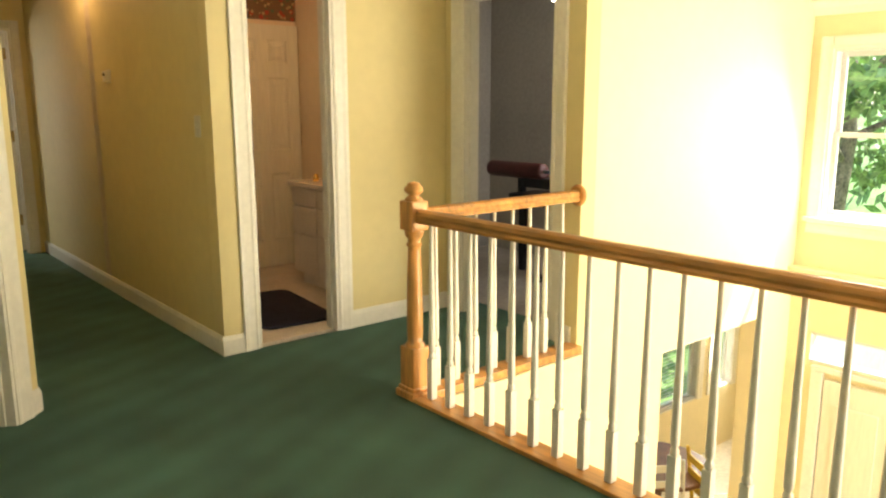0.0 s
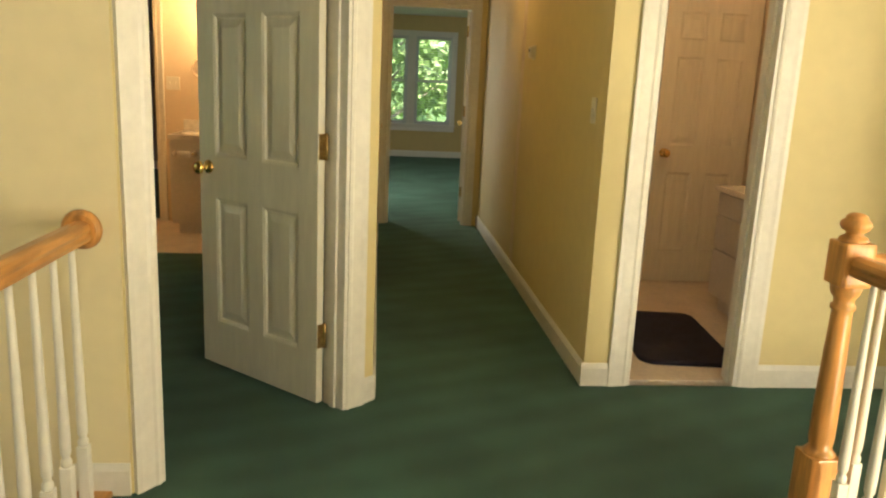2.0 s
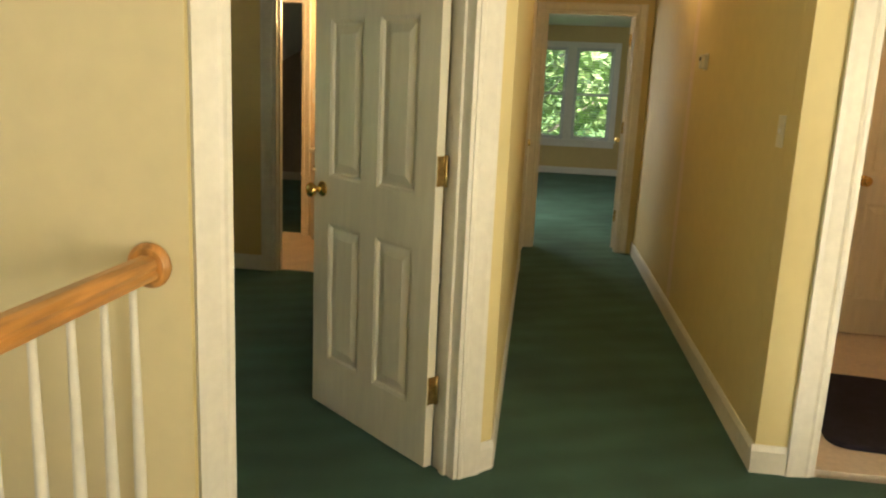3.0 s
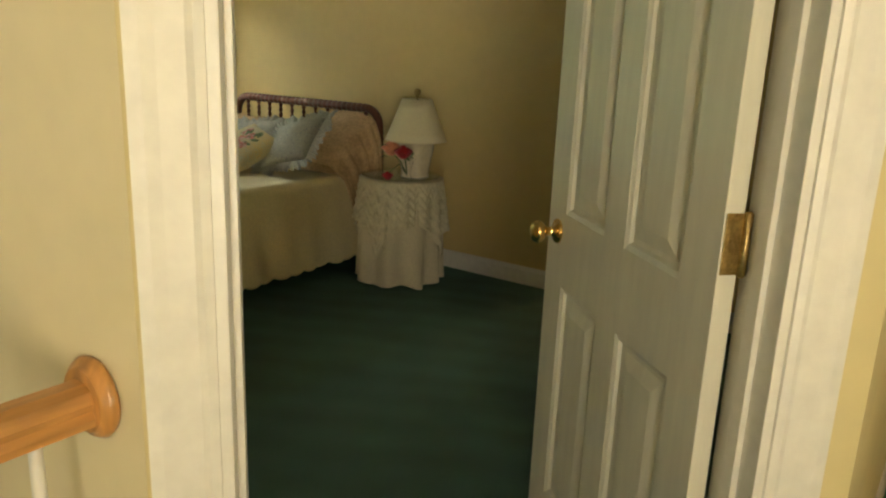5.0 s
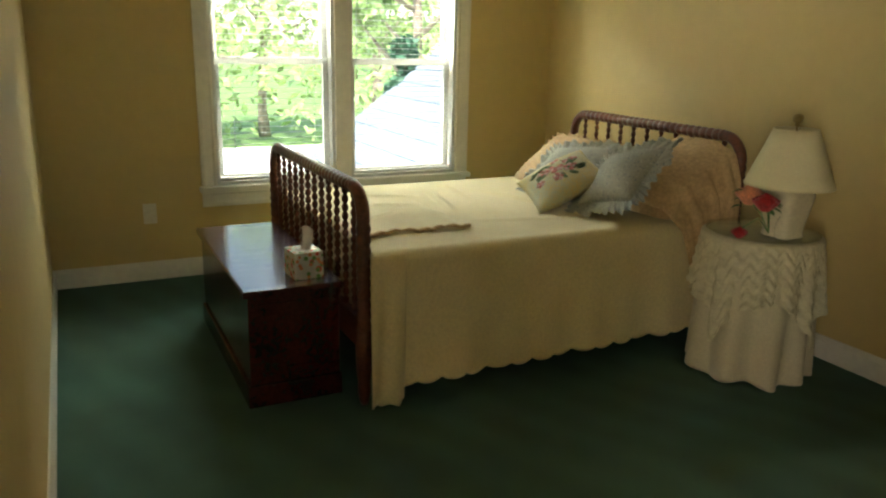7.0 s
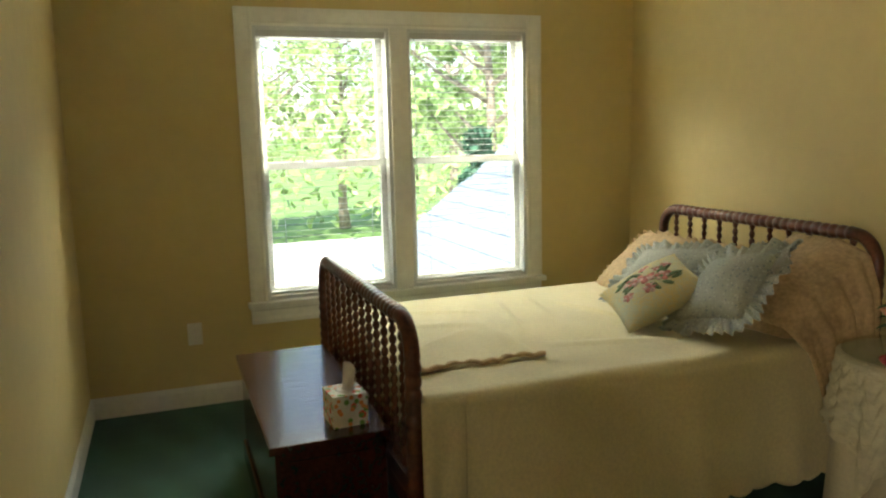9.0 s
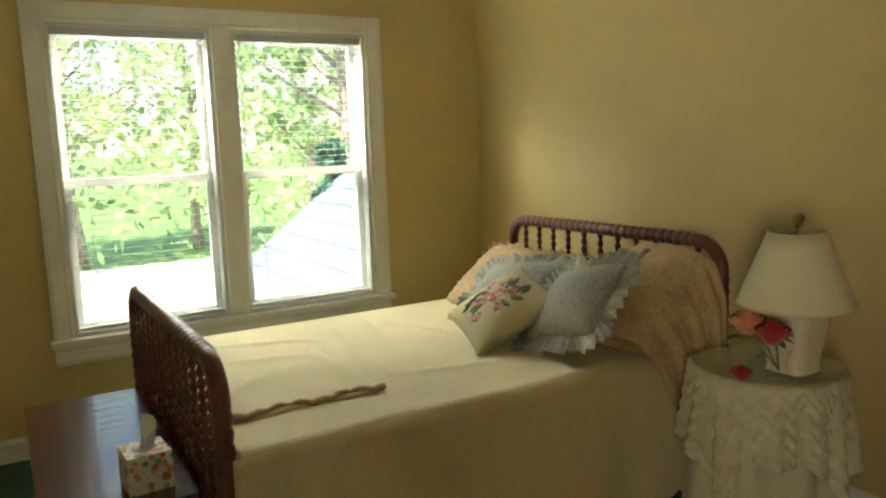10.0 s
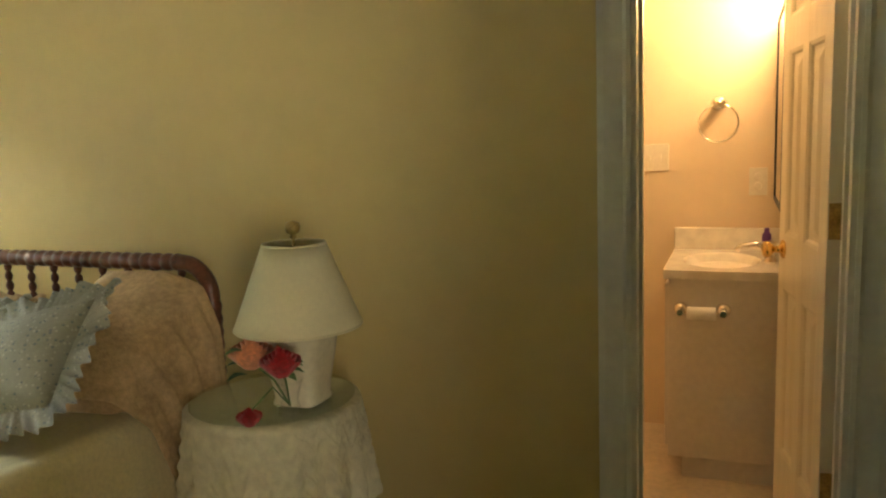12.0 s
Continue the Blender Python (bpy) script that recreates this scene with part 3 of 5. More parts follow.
# ---- windows ----
def double_window(name, p, q, units, bottom, top, th, label, slats=0, stool=True, case=0.09, meet=None, tilt=0.2):
    """Sash windows in the wall from p to q, seen from the right-hand side of the way. units: (s0, s1) of each."""
    m, _ = along(*p, *q)
    root = new(name)
    root.matrix_world = m
    tagged(root, label, kind="structure")
    a, b = units[0][0], units[-1][1]
    meet = meet or (bottom + top) / 2
    for x, sgn in ((a, -1), (b, 1)):
        bm = bmesh.new()
        prism(bm, CASE, (x, 0, bottom - 0.01), (0, 0, 1), (sgn, 0, 0), (0, -1, 0), top - bottom + 0.01 + case)
        part("casing", bm, TRIM, root)
    bm = bmesh.new()
    prism(bm, CASE, (a, 0, top), (1, 0, 0), (0, 0, 1), (0, -1, 0), b - a)
    part("head_casing", bm, TRIM, root)
    if stool:
        bm = bmesh.new()
        box(bm, a - 0.105, -0.055, bottom - 0.03, b + 0.105, 0.05, bottom, 0.006)
        part("window_sill", bm, TRIM, root)
        bm = bmesh.new()
        prism(bm, CASE, (a - 0.09, 0, bottom - 0.03), (1, 0, 0), (0, 0, -1), (0, -1, 0), b - a + 0.18)
        part("apron", bm, TRIM, root)
    for (s0, s1), (t0, t1) in zip(units, units[1:]):
        bm = bmesh.new()
        box(bm, s1, -0.018, bottom, t0, th, top, 0.004)
        part("mullion", bm, TRIM, root)
    for s0, s1 in units:
        bm = bmesh.new()
        f = 0.018
        box(bm, s0, 0.0, bottom, s0 + f, th, top)
        box(bm, s1 - f, 0.0, bottom, s1, th, top)
        box(bm, s0 + f, 0.0, top - f, s1 - f, th, top)
        box(bm, s0 + f, 0.0, bottom, s1 - f, th, bottom + f)
        part("window_frame", bm, WHITEVINYL, root)
        for lo, hi, y in ((meet - 0.02, top - f, 0.10), (bottom + f, meet + 0.02, 0.065)):
            bm = bmesh.new()
            w, d = 0.035, 0.03
            box(bm, s0 + f, y, lo, s0 + f + w, y + d, hi, 0.003)
            box(bm, s1 - f - w, y, lo, s1 - f, y + d, hi, 0.003)
            box(bm, s0 + f + w, y, hi - w, s1 - f - w, y + d, hi, 0.003)
            box(bm, s0 + f + w, y, lo, s1 - f - w, y + d, lo + w, 0.003)
            sash = part("sash", bm, WHITEVINYL, root)
            bm = bmesh.new()
            box(bm, s0 + f + w - 0.004, y + 0.013, lo + w - 0.004, s1 - f - w + 0.004, y + 0.017, hi - w + 0.004)
            pane = part("pane", bm, GLASS, sash)
            pane.visible_shadow = False
        if slats:
            bm = bmesh.new()
            box(bm, s0 + f + 0.004, 0.012, top - f - 0.035, s1 - f - 0.004, 0.05, top - f, 0.003)
            part("head_rail", bm, SLATM, root)
            bm = bmesh.new()
            box(bm, s0 + f + 0.004, 0.018, bottom + f + 0.004, s1 - f - 0.004, 0.042, bottom + f + 0.02, 0.003)
            part("bottom_rail", bm, SLATM, root)
            bm = bmesh.new()
            prism(bm, [(-0.007, 0.0), (0, 0.0012), (0.007, 0.0), (0.007, 0.0009), (0, 0.0021), (-0.007, 0.0009)],
                  (0, 0, 0), (1, 0, 0), (0, 1, -tilt), (0, 0, 1), s1 - s0 - 2 * f - 0.012)
            me = mesh_of("slat", bm, SLATM)
            step = (top - bottom - 2 * f - 0.07) / slats
            for i in range(slats):
                o = new("slat", me)
                o.parent = root
                o.location = (s0 + f + 0.006, 0.032, bottom + f + 0.03 + step * (i + 0.5))
            for x in (s0 + 0.12, s1 - 0.12):
                bm = bmesh.new()
                tube(bm, [(x, 0.031, bottom + f + 0.01), (x, 0.031, top - f - 0.02)], 0.0012, 5)
                part("ladder_cord", bm, SLATM, root)
    return root


MID = (W0 + W1) / 2
win_bed = double_window("window_1", WIN_P, WIN_Q, [(W0, MID - 0.05), (MID + 0.05, W1)], WB, WT, 0.16,
                        "white double sash window with open horizontal blinds", slats=40, meet=1.245)
for x in (MID - 0.10, MID + 0.09):
    bm = bmesh.new()
    tube(bm, [(x, -0.006, WT - 0.05), (x, -0.006, 1.18)], 0.0025, 6)
    lathe(bm, [(0.002, 0.03), (0.006, 0.02), (0.007, 0.0), (0.004, -0.01)], 10, (x, -0.006, 1.15))
    part("pull_cord", bm, SLATM, win_bed)
double_window("window_2", (-0.6, 15.0), (5.2, 15.0), [(2.03, 2.66), (2.80, 3.43)], 0.58, 2.09, 0.15,
              "white sash windows with half open blinds in the far room", slats=34, tilt=0.7)
double_window("window_3", (6.70, 3.52), (6.70, -2.0), [(0.28, 1.45)], 0.51, 1.74, 0.14,
              "white sash window high in the foyer wall", stool=True, case=0.09)
# out of view; slats turned shut only to keep the sun out of the room
double_window("window_7", (5.9, 6.1), (5.9, 3.525), [(1.45, 2.25)], 0.7, 1.9, 0.1, "unseen dim room window, blinds added shut to block the sun", slats=40, stool=False, tilt=1.3)
double_window("window_4", (4.1, 5.2), (9.7, 5.2), [(3.34, 4.36)], -2.00, -0.62, 0.12, "white dining room window with open blinds", slats=30, stool=False)
double_window("window_5", (4.1, 5.2), (9.7, 5.2), [(4.65, 5.1)], -2.0, -0.6, 0.12, "white dining room side window", stool=False)


# ---- doors ----
def six_panel(width, height, m, label, knob_side=1, hinge_mat=OLDBRASS, knob=True, hinges=True, th=0.035):
    """A leaf hung at its origin edge, along x, thickness along y. Knobs near the far edge."""
    root = thing("panel_door", m, label, "door")
    st, mid = 0.112 * width / 0.76, 0.10 * width / 0.76
    zs = [0.0, 0.225, 0.80, 0.985, 1.585, 1.69, 1.885, 1.995]
    zs = [z * height / 1.995 for z in zs]
    pw = (width - 2 * st - mid) / 2
    bm = bmesh.new()
    for x0, x1 in ((0, st), (st + pw, st + pw + mid), (width - st, width)):
        box(bm, x0, 0, 0.012, x1, th, height, 0.0025)
    for z0, z1 in ((0.012, zs[1]), (zs[2], zs[3]), (zs[4], zs[5]), (zs[6], height)):
        for x0 in (st, st + pw + mid):
            box(bm, x0 - 0.001, 0.0004, z0, x0 + pw + 0.001, th - 0.0004, z1, 0.0)
    part("leaf", bm, DOORW, root)
    for z0, z1 in ((zs[1], zs[2]), (zs[3], zs[4]), (zs[5], zs[6])):
        for x0 in (st, st + pw + mid):
            bm = bmesh.new()
            for y0, ys in ((0.0, 1), (th, -1)):
                # sloped moulding round a sunk field, with a raised centre
                rings = [(0.0, 0.001), (0.010, 0.0045), (0.016, 0.011), (0.026, 0.011), (0.055, 0.0035), (0.058, 0.003)]
                loops = []
                for inset, depth in rings:
                    y = y0 + ys * depth
                    loops.append([bm.verts.new(c) for c in ((x0 + inset, y, z0 + inset), (x0 + pw - inset, y, z0 + inset),
                                                            (x0 + pw - inset, y, z1 - inset), (x0 + inset, y, z1 - inset))])
                for a, b in zip(loops, loops[1:]):
                    for k in range(4):
                        bm.faces.new((a[k], a[(k + 1) % 4], b[(k + 1) % 4], b[k]))
                bm.faces.new(loops[-1])
            part("panel", bm, DOORW, root)
    if knob:
        for y, sgn in ((0.0, -1), (th, 1)):
            bm = bmesh.new()
            prof = [(0.031, 0), (0.031, 0.004), (0.026, 0.009), (0.012, 0.012), (0.011, 0.032), (0.018, 0.037), (0.027, 0.046),
                    (0.029, 0.055), (0.025, 0.064), (0.014, 0.069), (0.002, 0.070)]
            lathe(bm, [(r, h * sgn) for r, h in prof], 24, (width - 0.065, y, 0.925), "y")
            part("door_knob", bm, BRASS, root, "polished brass door knob")
    if hinges:
        for z in (0.30, 1.07, 1.80):
            bm = bmesh.new()
            y = -0.004 if knob_side > 0 else th + 0.004
            lathe(bm, [(0.004, -0.054), (0.0075, -0.05), (0.0075, 0.05), (0.004, 0.054)], 12, (-0.005, y, z))
            box(bm, -0.004, 0.003, z - 0.05, 0.0005, th - 0.003, z + 0.05, 0.001)
            part("hinge", bm, hinge_mat, root, "antique brass butt hinge")
    return root


# bedroom door, swung in at right angles to its wall; hung on the jamb beside the hall
LS = DS[1] - 0.028
hx, hy = 0.81 + 0.7071 * (LS - 0.108), 3.61 + 0.7071 * (LS + 0.108)
six_panel(0.755, 1.98, pose(hx, hy, 0, 0, 0, 138), "white painted six panel bedroom door standing open", hinge_mat=OLDBRASS)
# closed closet door in the bathroom's end wall
six_panel(0.66, 1.98, pose(4.13, 6.485, 0.0, 0, 0, 180), "white painted six panel door closed in the bathroom end wall", knob_side=1)
# far room door, open against the room
six_panel(0.74, 1.98, pose(2.40, 8.60, 0, 0, 0, 82), "white painted door open into the far room")
# closet door closed in the hall wall
six_panel(0.722, 1.975, pose(1.534, 7.551, 0, 0, 0, 90), "white painted six panel door closed in the hall wall", hinges=False)
# small bathroom's door, swung in
ens = six_panel(0.54, 1.98, pose(0.39, 7.085, 0, 0, 0, 100), "white painted six panel door open into the small bathroom", hinge_mat=OLDBRASS)


def door_mirror():
    root = thing("door_mirror", pose(0.39, 7.085, 0, 0, 0, 100) @ pose(0.27, -0.004, 0.98), "tall framed mirror hung on the open bathroom door", "mirror")
    bm = bmesh.new()
    box(bm, -0.17, -0.010, -0.62, 0.17, -0.004, 0.62)
    part("mirror_glass", bm, MIRROR, root)
    for x0, z0, x1, z1 in ((-0.19, -0.64, -0.17, 0.64), (0.17, -0.64, 0.19, 0.64), (-0.17, 0.62, 0.17, 0.64), (-0.17, -0.64, 0.17, -0.62)):
        bm = bmesh.new()
        box(bm, x0, -0.016, z0, x1, 0.0, z1, 0.003)
        part("frame", bm, DOORW, root)


door_mirror()


# ---- railings ----
def newel(x, y):
    root = thing("newel_post", pose(x, y, 0), "honey oak turned newel post at the railing corner", "newel post")
    bm = bmesh.new()
    box(bm, -0.068, -0.068, 0.0, 0.068, 0.068, 0.035, 0.008)
    box(bm, -0.058, -0.058, 0.035, 0.058, 0.058, 0.055, 0.008)
    box(bm, -0.050, -0.050, 0.05, 0.050, 0.050, 0.245, 0.006)
    part("base_block", bm, OAKUP, root)
    bm = bmesh.new()
    lathe(bm, [(0.047, 0.240), (0.048, 0.252), (0.040, 0.262), (0.034, 0.272), (0.038, 0.30), (0.0375, 0.42), (0.034, 0.58), (0.030, 0.70),
               (0.029, 0.715), (0.036, 0.722), (0.036, 0.732), (0.029, 0.738), (0.030, 0.755), (0.040, 0.768), (0.044, 0.784), (0.044, 0.80)], 28)
    part("turned_shaft", bm, OAKUP, root)
    bm = bmesh.new()
    box(bm, -0.048, -0.048, 0.795, 0.048, 0.048, 0.93, 0.012)
    part("top_block", bm, OAKUP, root)
    bm = bmesh.new()
    lathe(bm, [(0.040, 0.925), (0.043, 0.935), (0.036, 0.943), (0.024, 0.950), (0.024, 0.957), (0.039, 0.966), (0.044, 0.978), (0.040, 0.990),
               (0.030, 0.997), (0.031, 1.003), (0.020, 1.012), (0.003, 1.015)], 28)
    part("finial", bm, OAKUP, root)
    return root


RAILP = [(-0.030, 0.0), (-0.032, 0.012), (-0.026, 0.022), (-0.031, 0.034), (-0.026, 0.050), (-0.012, 0.058), (0.012, 0.058), (0.026, 0.050),
         (0.031, 0.034), (0.026, 0.022), (0.032, 0.012), (0.030, 0.0)]


def baluster_mesh():
    bm = bmesh.new()
    box(bm, -0.0165, -0.0165, 0.02, 0.0165, 0.0165, 0.215, 0.003)
    lathe(bm, [(0.012, 0.21), (0.0155, 0.222), (0.016, 0.232), (0.0115, 0.240), (0.0105, 0.246), (0.0150, 0.256), (0.0158, 0.30), (0.0140, 0.42),
               (0.0115, 0.62), (0.0095, 0.76), (0.0090, 0.845)], 12)
    for f in bm.faces:
        f.smooth = len(f.verts) == 4 and abs(f.normal.z) < 0.9
    return mesh_of("baluster", bm, TRIM)


BALUSTER = baluster_mesh()


def railing(p, q, label, ends, first=0.075, step=0.127):
    m, d = along(*p, *q)
    root = thing("railing", m, label, "railing")
    bm = bmesh.new()
    prism(bm, RAILP, (0, 0, 0.835), (1, 0, 0), (0, 1, 0), (0, 0, 1), d)
    for f in bm.faces:
        f.smooth = False
    part("handrail", bm, OAK, root, "honey oak moulded handrail")
    bm = bmesh.new()
    box(bm, 0, -0.065, -0.024, d, 0.05, 0.018, 0.008)
    part("shoe_rail", bm, OAK, root, "honey oak floor nosing")
    s = first
    while s < d - 0.03:
        o = new("baluster", BALUSTER)
        o.parent = root
        o.location = (s, 0, 0)
        s += step
    for s, sg in ends:
        bm = bmesh.new()
        lathe(bm, [(0.058, 0.0), (0.060, 0.006 * sg), (0.055, 0.014 * sg), (0.048, 0.017 * sg), (0.046, 0.022 * sg)], 32, (s, 0, 0.864), "x")
        part("rosette", bm, OAKUP, root, "round honey oak wall rosette")
    return root


NX, NY = 2.98, 3.42
newel(NX, NY)
railing((NX, NY - 0.05), (NX, -1.98), "honey oak handrail on white turned balusters beside the foyer", [])
railing((NX + 0.05, NY), (4.118, NY), "short return of the oak railing to the wall", [(1.093, -1)])
railing((0.705, 3.608), (0.705, -1.98), "honey oak handrail on white balusters ending at a wall", [(0.0, 1)], first=0.09)


# ---- bed ----
def bead_profile(z0, z1, r0, r1, pitch):
    n = max(2, round((z1 - z0) / pitch))
    out = []
    for i in range(n):
        for k in range(6):
            t = (i + k / 6) / n
            out.append((r0 + (r1 - r0) * math.sin(math.pi * k / 6) ** 0.7, z0 + (z1 - z0) * t))
    out.append((r0, z1))
    return out


def spool_board(root, y, w, top, low, n, name):
    """A hoop of turned wood from foot to foot with beaded spindles between two rails."""
    r = 0.11
    pts, rad = [], []

    def beads(s):
        return 0.0235 + 0.0055 * abs(math.sin(math.pi * s / 0.042))

    hoop = []
    k = 26
    for i in range(k + 1):
        hoop.append((-w / 2, 0.30 + (top - r - 0.30) * i / k))
    for i in range(1, 13):
        a = math.pi - math.pi / 2 * i / 12
        hoop.append((-w / 2 + r + r * math.cos(a), top - r + r * math.sin(a)))
    kk = 110
    for i in range(1, kk):
        hoop.append((-w / 2 + r + (w - 2 * r) * i / kk, top))
    for i in range(13):
        a = math.pi / 2 - math.pi / 2 * i / 12
        hoop.append((w / 2 - r + r * math.cos(a), top - r + r * math.sin(a)))
    for i in range(1, k + 1):
        hoop.append((w / 2, top - r + (0.30 - top + r) * i / k))
    s, prev = 0.0, None
    dense = []
    for a, b in zip(hoop, hoop[1:]):
        for t in range(2):
            dense.append((a[0] + (b[0] - a[0]) * t / 2, a[1] + (b[1] - a[1]) * t / 2))
    dense.append(hoop[-1])
    for p in dense:
        if prev:
            s += math.hypot(p[0] - prev[0], p[1] - prev[1])
        prev = p
        curved = (abs(p[0]) > w / 2 - r - 0.01 and p[1] > top - r - 0.005)
        pts.append((p[0], y, p[1]))
        rad.append(0.026 if curved else beads(s))
    bm = bmesh.new()
    tube(bm, pts, rad, 12)
    part(name + "_hoop", bm, SPOOL, root, "dark walnut bent spool hoop")
    for x in (-w / 2, w / 2):
        bm = bmesh.new()
        lathe(bm, [(0.014, 0.0), (0.020, 0.02), (0.026, 0.06), (0.024, 0.10), (0.030, 0.14), (0.033, 0.24), (0.030, 0.30), (0.022, 0.31)], 18, (x, y, 0))
        part("leg", bm, SPOOL, root)
    for z in (low, 0.26):
        bm = bmesh.new()
        box(bm, -w / 2, y - 0.018, z - 0.03, w / 2, y + 0.018, z + 0.03, 0.006)
        part("cross_rail", bm, SPOOL, root)
    bm = bmesh.new()
    lathe(bm, bead_profile(low + 0.03, top - 0.015, 0.0065, 0.0135, 0.034), 10)
    me = mesh_of("spindle", bm, SPOOL)
    for i in range(n):
        o = new("spindle", me)
        o.parent = root
        o.location = (-w / 2 + w * (i + 1) / (n + 1), y, 0)


BX = -2.08
BW = 1.32
Y_FOOT, Y_HEAD = 4.855, 6.72


def bed():
    root = thing("spool_bed", pose(BX, 0, 0), "dark walnut spool turned bed made up with cream bedding", "bed")
    spool_board(root, Y_HEAD, BW, 0.972, 0.40, 11, "headboard")
    spool_board(root, Y_FOOT, BW, 0.845, 0.32, 12, "footboard")
    for x in (-BW / 2 + 0.01, BW / 2 - 0.01):
        bm = bmesh.new()
        box(bm, x - 0.015, Y_FOOT, 0.20, x + 0.015, Y_HEAD, 0.32, 0.005)
        part("side_rail", bm, SPOOL, root)
    bm = bmesh.new()
    box(bm, -BW / 2 + 0.03, Y_FOOT + 0.04, 0.26, BW / 2 - 0.03, Y_HEAD - 0.03, 0.575, 0.05)
    part("mattress", bm, LINEN, root)


bed()


# long soft creases in the spread, from the bed's middle line
CREASES = [(0.10, 5.50, -0.42, 5.62, 0.016), (-0.35, 5.86, 0.14, 6.02, 0.013), (-0.10, 5.72, -0.48, 5.78, 0.010), (0.22, 4.98, 0.02, 5.30, 0.010),
           (-0.15, 5.02, -0.05, 5.36, 0.011), (0.30, 5.52, 0.42, 5.95, 0.008), (-0.45, 5.1, -0.3, 5.5, 0.010)]


def cloth_height(x, y):
    n1 = noise.noise((x * 2.2, y * 2.2, 0.3)) * 0.010
    n2 = noise.noise((x * 6, y * 6, 1.3)) * 0.004
    crease = 0.0
    for ax, ay, bx, by, high in CREASES:
        dx, dy = bx - ax, by - ay
        k = max(0.0, min(1.0, ((x - ax) * dx + (y - ay) * dy) / (dx * dx + dy * dy)))
        d = math.hypot(x - ax - k * dx, y - ay - k * dy)
        crease += high * math.exp(-(d / 0.022) ** 2) * math.sin(math.pi * (0.12 + 0.76 * k))
    return n1 + n2 + crease


def bedspread():
    """Over the mattress, down both long sides nearly to the carpet, with a scalloped hem."""
    top, y0, y1 = 0.606, Y_FOOT + 0.035, Y_HEAD - 0.10
    half = BW / 2 + 0.035
    bm = bmesh.new()
    nu, nv = 150, 170
    rc = 0.055

    def at(u, v):
        y = y0 + (y1 - y0) * v
        s = -1 if u < 0.5 else 1
        t = abs(u - 0.5) * 2
        drop = 0.485
        flat = half - rc
        arc = rc * math.pi / 2
        total = flat + arc + drop
        d = t * total
        if d < flat:
            return Vector((BX + s * d, y, top + cloth_height(s * d, y) * min(1, (flat - d) / 0.1 + 0.25)))
        if d < flat + arc:
            a = (d - flat) / rc
            return Vector((BX + s * (flat + rc * math.sin(a)), y, top - rc * (1 - math.cos(a))))
        k = (d - flat - arc) / drop
        fold = (0.010 * math.sin(y * 17 + s) + 0.008 * math.sin(y * 31 + 2 * s) + 0.012 * noise.noise((y * 4, s, 0))) * k
        hem = 0.020 * abs(math.sin(math.pi * y / 0.105)) ** 0.6 * max(0, k - 0.8) / 0.2
        z = top - rc - k * (drop - 0.015) - hem + 0.02 * k
        lift = 0.03 * v * k
        return Vector((BX + s * (half + 0.055 * k + fold), y, max(0.012, z + lift)))

    grid(bm, nu, nv, at)
    ob = single("bedspread", bm, SPREAD, Matrix(), "cream cotton bedspread with a scalloped hem over the bed", "bedspread")
    solid = ob.modifiers.new("thickness", "SOLIDIFY")
    solid.thickness, solid.offset = 0.006, -1
    # the corner of the spread that hangs beside the foot post
    bm = bmesh.new()

    def flap(u, v):
        y = Y_FOOT + 0.005 + 0.14 * u
        x = BX + half + 0.025 + 0.05 * v + 0.018 * math.sin(u * 9 + v * 2) * v + 0.02 * u * (1 - u)
        z = 0.575 * (1 - v) ** 0.9 + 0.038 + 0.008 * math.sin(u * 14) * v
        return Vector((x, y - 0.02 * v, z))

    grid(bm, 18, 26, flap)
    ob2 = new("hanging_corner", mesh_of("hanging_corner", bm, SPREAD))
    ob2.parent = ob
    s2 = ob2.modifiers.new("thickness", "SOLIDIFY")
    s2.thickness = 0.006
    # folded edge with a braided tan border lying across the top
    bm = bmesh.new()
    pts, rad = [], []
    for i in range(60):
        t = i / 59
        pts.append((-1.655 + 0.012 * math.sin(t * 14), 4.93 + 0.49 * t, top + 0.012 + 0.004 * math.sin(t * 46)))
        rad.append(0.0065 + 0.003 * abs(math.sin(i * 1.4)))
    tube(bm, pts, rad, 8)
    pts2 = [(x - 0.016, y, z - 0.003) for x, y, z in pts]
    tube(bm, pts2, [r * 0.8 for r in rad], 8)
    trim_ob = new("border_braid", mesh_of("border_braid", bm, SHAM))
    trim_ob.parent = ob
    tagged(trim_ob, "tan braided border along a fold")
    bm = bmesh.new()

    def fold(u, v):
        x = -1.64 - 0.62 * u
        y = 4.92 + 0.50 * v
        edge = min(1, min(u, 1 - u, 1 - v) / 0.05)
        return Vector((x, y, top + 0.006 + 0.008 * edge + cloth_height(x - BX, y)))

    grid(bm, 34, 28, fold)
    ob3 = new("folded_layer", mesh_of("folded_layer", bm, SPREAD))
    ob3.parent = ob


bedspread()


